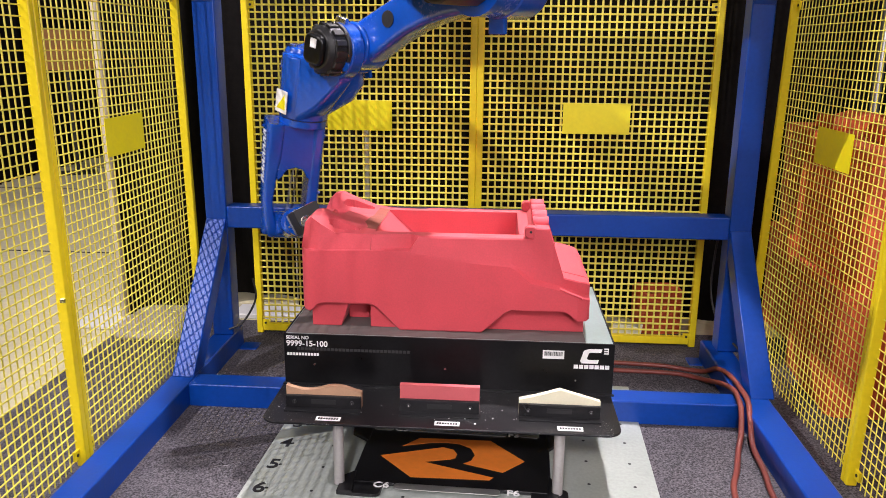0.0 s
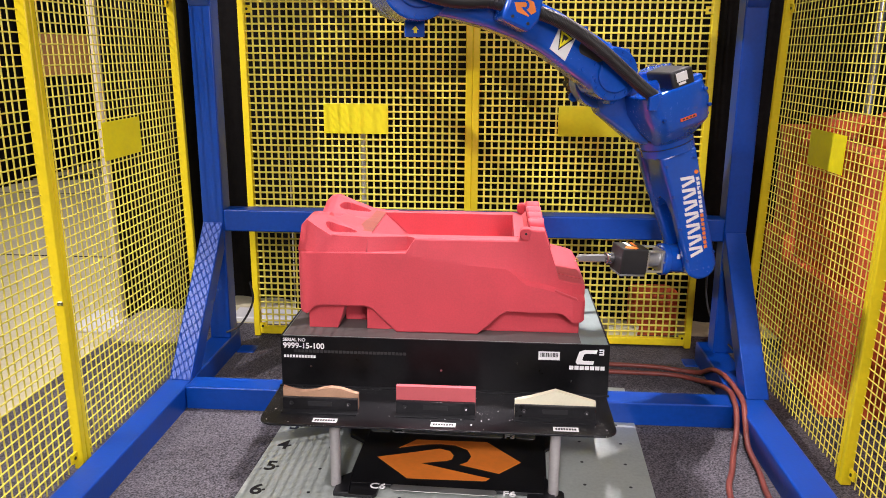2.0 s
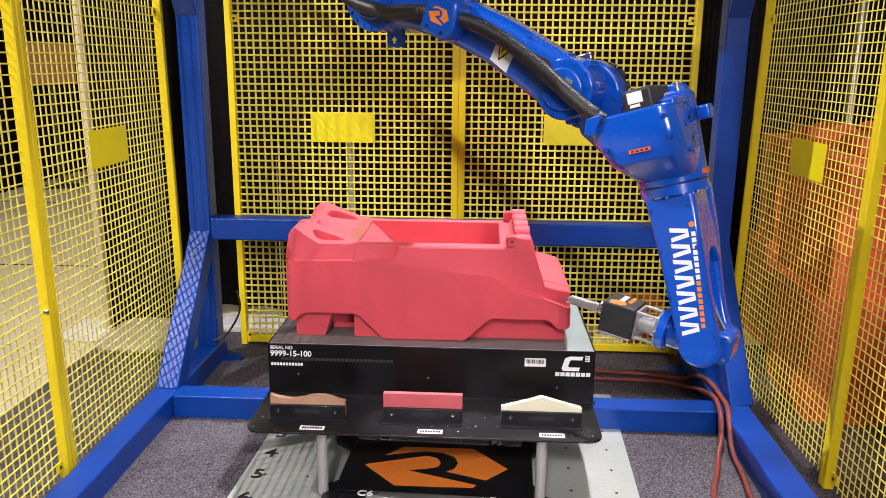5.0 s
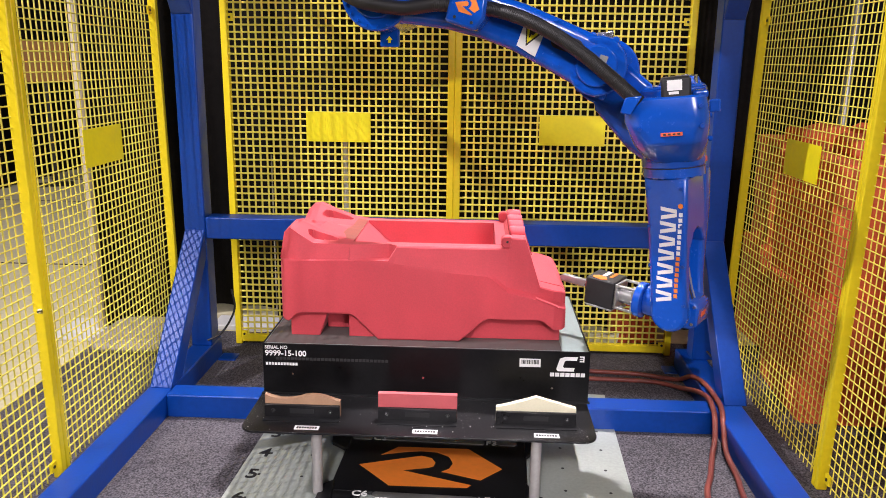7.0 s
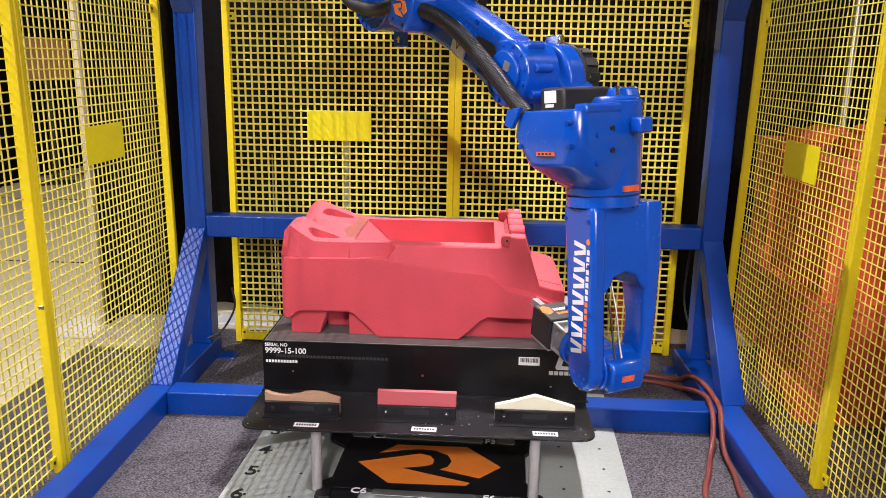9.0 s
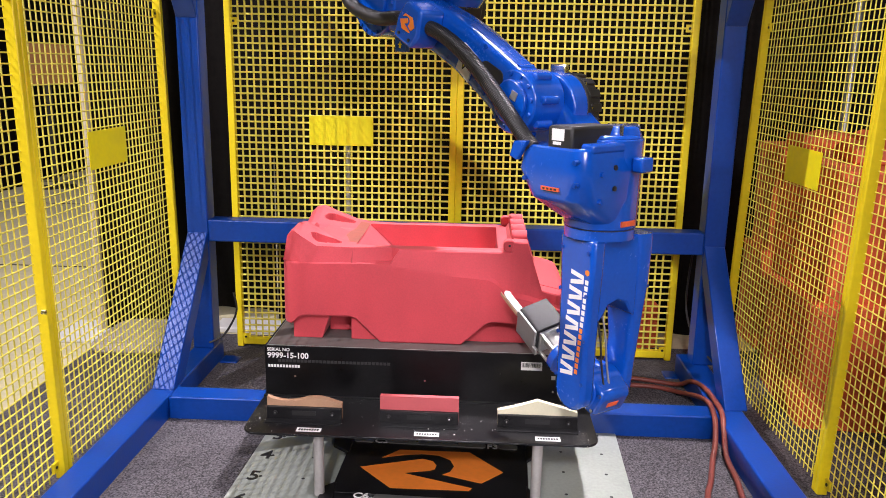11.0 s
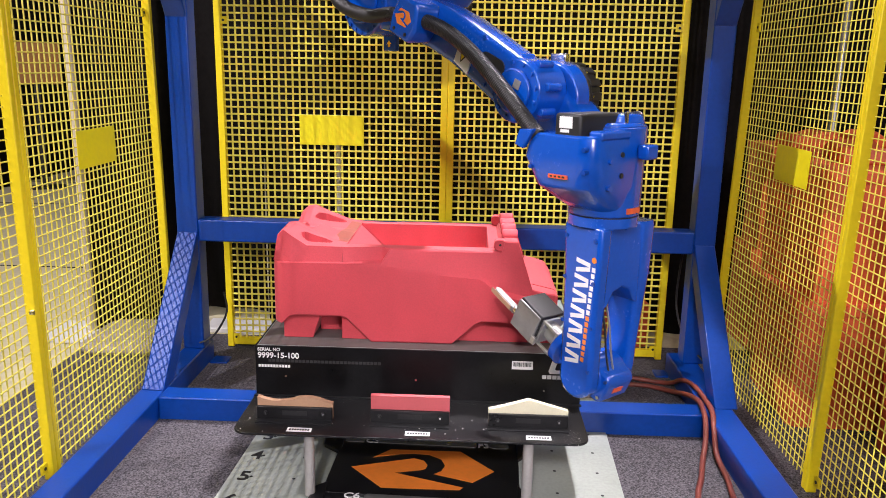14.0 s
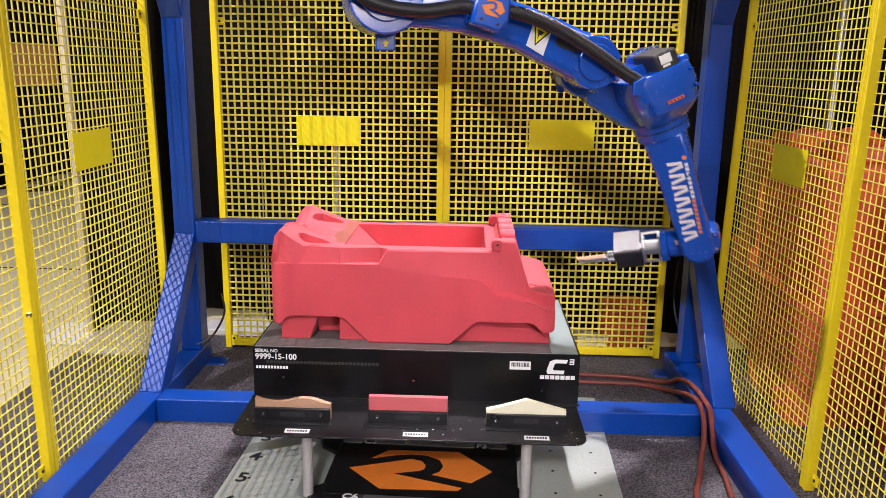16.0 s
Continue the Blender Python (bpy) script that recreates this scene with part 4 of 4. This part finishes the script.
for k in range(14):
    q = Matrix.Translation((-0.005, 0, 0)) @ Matrix.Rotation(2 * math.pi * k / 14, 4, "Y")
    part("rib", boxed(-0.012, 0.012, 0.060, 0.106, 0.086, 0.096, q), M_MATT, motor, bevel=0.002)
bolts((-0.005, 0.056, 0), (0, 1, 0), 0.096, 8, 0.006, motor, mat=M_CHROME)
part("motor_label", boxed(-0.045, -0.012, 0.1502, 0.1515, -0.022, 0.012), M_WHITE, elbow, "white printed label")
part("lift_bracket", boxed(-0.125, -0.098, 0.012, 0.034, -0.028, 0.028), M_CHROME, elbow, "bright steel bracket", bevel=0.004)
part("warning_plate", boxed(0.20, 0.29, 0.115, 0.117, 0.165, 0.235), M_WHITE, elbow, "white warning plate", m=None)
part("warning_triangle", prism(bmesh.new(), [(0.215, 0.18), (0.275, 0.172), (0.275, 0.228)], 0.117, 0.118), M_SIGN, elbow, "yellow warning triangle")

# forked forearm: x along the forearm to the wrist, y along the wrist axle
forearm = part("forearm", rod(bmesh.new(), (-0.482, 0.0, 0), (-0.455, 0.0, 0), 0.098, 0.098, n=30), M_BLUE, robot, smooth=True)
B0, B1, B2, B3 = -0.082, -0.036, 0.086, 0.148


def tine(y0, y1):
    out = [(-0.46, -0.070), (-0.46, 0.074), (-0.32, 0.069), (-0.15, 0.062)]
    out += [(-0.006 + 0.062 * math.cos(radians(a)), 0.062 * math.sin(radians(a))) for a in range(80, -81, -16)]
    out += [(-0.15, -0.060), (-0.32, -0.062)]
    return prism(bmesh.new(), out, y0, y1)


part("fork_arm", tine(B0, B1), M_BLUE, forearm, bevel=0.012)
bm = bmesh.new()
loft(bm, [[(x, y, z) for y, z in rounded(y0, y1, -h, h, min(0.016, h * 0.45), 3)] for x, h, y0, y1 in (
    (-0.46, 0.071, B2 - 0.002, B3 - 0.002), (-0.445, 0.073, B2 - 0.002, B3), (-0.32, 0.068, B2, B3), (-0.22, 0.057, 0.097, B3 - 0.001), (-0.13, 0.049, 0.102, 0.144), (-0.07, 0.048, 0.095, 0.137),
    (-0.02, 0.054, 0.080, 0.126), (0.02, 0.050, 0.074, 0.118), (0.042, 0.036, 0.076, 0.111), (0.052, 0.018, 0.082, 0.105))])
part("fork_arm", bm, M_BLUE, forearm, smooth=True)
part("wrist_cap", rod(bmesh.new(), (0.0, 0.070, 0.0), (0.0, 0.131, 0.0), 0.046, 0.042, n=22), M_BLUE, forearm, smooth=True, bevel=0.006)
bm = bmesh.new()
arch = [(-0.458, B1 - 0.01), (-0.458, B2 + 0.01), (-0.22, B2 + 0.01), (-0.235, B2 - 0.008), (-0.266, B2 - 0.026), (-0.278, 0.025), (-0.266, B1 + 0.026), (-0.235, B1 + 0.008), (-0.22, B1 - 0.01)]
prism(bm, arch, -0.058, 0.066, "z")
part("fork_web", bm, M_BLUE, forearm, bevel=0.006)
for y, s in ((B0, -1), (B3, 1)):
    for x in (-0.42, -0.30, -0.17, -0.04) if s < 0 else (-0.42, -0.30):
        for z in (-0.054, 0.054):
            part("bolt", rod(bmesh.new(), (x, y, z), (x, y + s * 0.004, z), 0.006, n=6), M_FRAME, forearm)
# name on the side as plain slanted blocks, and a row of small blocks beside it
for y, s, a, b in ((B0, -1, -0.366, -0.045), (B3, 1, -0.42, -0.20)):
    pitch = (b - a) / 7
    lo, hi = (y - 0.0012, y - 0.0001) if s < 0 else (y + 0.0001, y + 0.0012)
    for i in range(7):
        x, c = a + pitch * i, 0.013 - 0.004 * i
        for k, lean in ((0, 0.20), (1, -0.20)):
            u = x + pitch * (0.04 + 0.44 * k)
            out = [(u + pitch * max(0.0, -lean), c - 0.026), (u + pitch * (0.27 + max(0.0, -lean)), c - 0.026), (u + pitch * (0.27 + max(0.0, lean)), c + 0.026), (u + pitch * max(0.0, lean), c + 0.026)]
            part("name_block", prism(bmesh.new(), out, lo, hi), M_WHITE, forearm, "white name block")
for i in range(16):
    x = -0.345 + 0.0178 * i
    part("name_bar", boxed(x, x + 0.013, B0 - 0.0012, B0 - 0.0001, 0.046 - 0.0016 * i, 0.058 - 0.0016 * i), M_WHITE if i < 8 else M_ORANGE, forearm)
part("name_mark", rod(bmesh.new(), (-0.366, B0 - 0.0012, 0.052), (-0.366, B0 - 0.0001, 0.052), 0.009, n=6), M_ORANGE, forearm)
bolts((-0.455, 0.0, 0), (1, 0, 0), 0.088, 12, 0.0055, forearm)
part("zero_mark", boxed(-0.474, -0.452, -0.087, -0.083, -0.035, -0.018), M_WHITE, forearm, "small white zero mark")
for k, y in enumerate((0.0, 0.02)):
    part("cable", tube(bmesh.new(), smooth_line([(-0.26, y, 0.0), (-0.17, y, 0.03), (-0.08, y, 0.045), (-0.02, y, 0.06)]), 0.003, 8), M_GREY if k else M_MATT, forearm, smooth=True)

# wrist with the sanding tool: x along the tool
wrist = part("wrist", rod(bmesh.new(), (0, B1 + 0.003, 0), (0, B2 - 0.003, 0), 0.058, n=26), M_BLUE, robot, smooth=True, bevel=0.004)
bm = bmesh.new()
prism(bm, [(0.0, -0.054), (-0.066, -0.050), (-0.080, -0.034), (-0.080, 0.030), (-0.062, 0.046), (0.0, 0.054)], B1 + 0.008, B2 - 0.005)
part("wrist_housing", bm, M_BLUE, wrist, bevel=0.008)
part("wrist_cover", prism(bmesh.new(), rounded(-0.030, 0.060, -0.046, 0.046, 0.02, 3), B1 + 0.012, B2 - 0.010), M_BLUE, wrist, bevel=0.006)
for x, z in ((-0.065, -0.035), (-0.065, 0.025), (-0.02, 0.046)):
    part("screw", rod(bmesh.new(), (x, B1 + 0.004, z), (x, B1 + 0.009, z), 0.006, n=6), M_CHROME, wrist)
part("warning_label", boxed(-0.0815, -0.0802, 0.004, 0.044, -0.014, 0.004), M_CRATE, wrist, "orange-red strip label")
part("warning_label", boxed(0.070, 0.082, B1 + 0.0005, B1 + 0.0035, -0.030, -0.012), M_WHITE, wrist, "small white and red label")

# sanding tool on the turning flange: x along the tool
tool = part("tool_flange", rod(bmesh.new(), (0.112, 0.0, 0), (0.138, 0.0, 0), 0.062, n=26), M_BLUE, robot, "blue turning flange", smooth=True, bevel=0.003)
bm = bmesh.new()
rod(bm, (0.02, 0.02, 0), (0.112, 0.02, 0), 0.057, 0.055, n=26)
part("wrist_nose", bm, M_BLUE, wrist, smooth=True, bevel=0.003)
bolts((0.138, 0.0, 0), (1, 0, 0), 0.052, 8, 0.005, tool, mat=M_CHROME)
bm = bmesh.new()
box(bm, 0.139, 0.148, -0.044, 0.044, -0.044, 0.044)
box(bm, 0.200, 0.209, -0.044, 0.044, -0.044, 0.044)
for y in (-0.044, 0.035):
    for z in (-0.044, 0.035):
        box(bm, 0.148, 0.200, y, y + 0.009, z, z + 0.009)
part("spacer_frame", bm, M_ALU, tool, "milled aluminium spacer frame", bevel=0.0015)
part("sensor", rod(bmesh.new(), (0.148, 0, 0), (0.200, 0, 0), 0.03, n=18), M_GREY, tool, smooth=True)
part("tool_body", prism(bmesh.new(), rounded(-0.052, 0.056, -0.05, 0.05, 0.007), 0.2095, 0.315, "x"), M_MATT, tool, "black tool housing", bevel=0.003)
part("back_plate", boxed(0.212, 0.314, -0.048, 0.052, 0.0505, 0.0575), M_TOOLPLATE, tool, "dull steel plate", bevel=0.002)
part("plate_tab", boxed(0.198, 0.216, 0.020, 0.046, 0.0510, 0.0600), M_ALU, tool, "bright metal tab", bevel=0.001)
part("emblem", prism(bmesh.new(), [(0.245, -0.035), (0.262, -0.05), (0.295, -0.043), (0.30, -0.028), (0.285, -0.012), (0.255, -0.015)], -0.0512, -0.0502, "z"), M_ORANGE, tool, "orange angular emblem")
for i in range(7):
    part("name_bar", boxed(0.262, 0.277, -0.008 + 0.008 * i, -0.002 + 0.008 * i, -0.0512, -0.0502), M_WHITE, tool)
    part("name_bar", boxed(0.238, 0.250, -0.008 + 0.008 * i, -0.002 + 0.008 * i, -0.0512, -0.0502), M_ORANGE, tool)
part("hub", rod(bmesh.new(), (0.315, 0.03, 0.008), (0.345, 0.03, 0.008), 0.024, n=22), M_CHROME, tool, smooth=True, bevel=0.003)
bolts((0.345, 0.03, 0.008), (1, 0, 0), 0.017, 6, 0.004, tool, mat=M_MATT)
bm = bmesh.new()
prism(bm, [(0.355, -0.012), (0.46, -0.010), (0.472, 0.0), (0.46, 0.012), (0.355, 0.014)], -0.010, 0.010)
part("belt_arm", bm, M_TOOLPLATE, tool, "dull metal belt arm", bevel=0.002, m=pose(-0.01, 0.038, 0.010, 0, 0, 0))
part("sanding_belt", boxed(0.362, 0.464, 0.030, 0.046, 0.0245, 0.0265), M_BROWN, tool, "narrow sanding belt")

# corrugated hose: one fixed length on the arm, and links that bend between arm and elbow
HOSE_R = 0.0225


def ribbed(bm, points, r):
    return tube(bm, points, lambda i: r * (1.0 if i % 2 else 0.95), 14)


line = smooth_line([(-0.30, -0.20, 0.10), (-0.18, -0.20, 0.04), (-0.06, -0.205, -0.035), (0.10, -0.205, -0.02), (0.22, -0.205, 0.03), (0.30, -0.20, 0.045)], 36)
part("corrugated_hose", ribbed(bmesh.new(), line, HOSE_R), M_RUBBER, upper, "black corrugated cable hose", smooth=True)
LINKS = 14
hose_links = []
for i in range(LINKS):
    bm = bmesh.new()
    ribbed(bm, [(0, 0, -0.024 + 0.048 * k / 16) for k in range(17)], HOSE_R)
    hose_links.append(part("hose_link", bm, M_RUBBER, robot, smooth=True))

JOINTS_A = [
    (0, 141.2, -17, -77.8, 24.4, -118.5, 27),
    (0.5, 146.8, -26.7, -56.1, 0.8, -117, 27),
    (1, 95.5, -19.6, -55.5, 3.4, -107.2, 0),
    (1.5, 34.8, -15.1, -79.8, 58, -100.6, 0.2),
    (2, 19.7, -23.1, -71.9, 5.3, -111.7, 0),
    (2.5, 14.7, -21.7, -74.8, 17.8, -109, -0),
    (3, 23.6, -27.7, -64.6, 6.6, -118.5, -0.1),
    (3.5, -1.1, -17.4, -85.5, 31.7, -100, 0),
    (4, -11, -18.2, -83.9, 22, -102.3, -0.1),
    (4.5, -21.5, -20.2, -80.1, 9.5, -107.1, -0.2),
    (5.0, -29.5, -23.6, -74.2, -0.5, -113.5, -0.2),
    (5.5, -22, -21.5, -77, 9, -109, -0.1),
    (6.0, -2, -18, -83, 30, -101, 0),
]
JOINTS_B = [
    (6.5, -1.7, -17.3, -85.6, 33, -98.8, 0),
    (7, -11.6, -18, -84.3, 22.9, -100, 0),
    (7.5, -21.9, -20.2, -80.1, 9.5, -107.1, -0.2),
    (8, -30.2, -23.8, -74, -1.2, -113.9, -0.2),
    (8.5, -44.6, -22.9, -80.3, 19.7, -107.9, -0.1),
    (9, -51.3, -19.9, -84.7, 12.2, -103.9, -0),
]
JOINTS_C = [
    (11.5, -46.2, -26.1, -90, 7.1, -119.8, 89.9),
    (12, -38.9, -23.3, -83, 12.5, -114, 90.1),
    (12.5, -43.8, -18.4, -82.5, 5.7, -107.1, 88),
    (12.8, -58.3, -6.0, -101.5, -11.8, -81.5, 87),
    (13, -57, -5.7, -102.1, -11.8, -80.8, 86),
    (13.5, -47.7, -10.8, -94.8, 0.2, -98.4, 88),
    (14, -45, -22.8, -89.8, 6, -114.9, 90.1),
    (14.5, -38.2, -24.2, -82, 11.8, -115.8, 89),
    (15, -36.1, -22.7, -75.8, 17.1, -114, 90.3),
    (15.5, -19.8, -19.7, -69.5, 26.5, -109.4, 92),
    (16, 14.3, -15.9, -66.3, 30.3, -99, 150),
]


def joint_angles(t):
    """The six joint angles at t seconds, gliding through the rows."""
    rows = JOINTS_A + JOINTS_B + JOINTS_C
    i = 0
    while i < len(rows) - 2 and rows[i + 1][0] <= t:
        i += 1
    a, b = rows[i], rows[i + 1]
    p, n = rows[max(i - 1, 0)], rows[min(i + 2, len(rows) - 1)]
    h = b[0] - a[0]
    u = min(1.0, max(0.0, (t - a[0]) / h))
    out = []
    for k in range(1, 7):
        d0 = (b[k] - p[k]) / (b[0] - p[0])
        d1 = (n[k] - a[k]) / (n[0] - a[0])
        out.append((2 * u ** 3 - 3 * u ** 2 + 1) * a[k] + (u ** 3 - 2 * u ** 2 + u) * h * d0 + (3 * u ** 2 - 2 * u ** 3) * b[k] + (u ** 3 - u ** 2) * h * d1)
    return [radians(v) for v in out]


def axes(x, y, z, origin):
    m = Matrix((x, y, z)).transposed().to_4x4()
    m.translation = origin
    return m


def link_poses(t):
    s, l, u, rho, be, ta = joint_angles(t)
    e, n, k = Vector((math.cos(s), math.sin(s), 0)), Vector((-math.sin(s), math.cos(s), 0)), Vector((0, 0, 1))
    p0 = -LINK1 * e
    al, pl = math.cos(l) * e + math.sin(l) * k, -math.sin(l) * e + math.cos(l) * k
    p1 = p0 + LINK2 * al
    r, pu = math.cos(u) * e + math.sin(u) * k, -math.sin(u) * e + math.cos(u) * k
    p2 = p1 + LINK3 * pu + LINK4 * r
    b, c = math.cos(rho) * n + math.sin(rho) * pu, -math.sin(rho) * n + math.cos(rho) * pu
    w, d = math.cos(be) * r + math.sin(be) * c, -math.sin(be) * r + math.cos(be) * c
    b2, d2 = math.cos(ta) * b + math.sin(ta) * d, -math.sin(ta) * b + math.cos(ta) * d
    return axes(e, n, k, p0), axes(al, n, pl, p0), axes(r, n, pu, p1), axes(r, b, c, p2), axes(w, b, d, p2), axes(w, b2, d2, p2)


def motions():
    times = [i / 10 for i in range(161)]
    rows = [[] for _ in range(6)]
    links = [[] for _ in hose_links]
    for t in times:
        poses = link_poses(t)
        for row, m in zip(rows, poses):
            row.append((t, m))
        a0, a1 = poses[1] @ Vector((0.30, -0.20, 0.045)), poses[1].to_3x3() @ Vector((0.62, 0.0, 0.24))
        b0, b1 = poses[2] @ Vector((0.09, -0.18, 0.095)), poses[2].to_3x3() @ Vector((0.30, 0.06, 0.30))
        pts = []
        for i in range(LINKS + 1):
            v = i / LINKS
            pts.append((2 * v ** 3 - 3 * v * v + 1) * a0 + (v ** 3 - 2 * v * v + v) * a1 + (3 * v * v - 2 * v ** 3) * b0 + (v ** 3 - v * v) * b1)
        for i, row in enumerate(links):
            d = pts[i + 1] - pts[i]
            row.append((t, Matrix.Translation((pts[i] + pts[i + 1]) / 2) @ d.to_track_quat("Z", "Y").to_matrix().to_4x4()))
    for ob, row in zip((shoulder, upper, elbow, forearm, wrist, tool), rows):
        walk(ob, row)
    for ob, row in zip(hose_links, links):
        walk(ob, row)


motions()
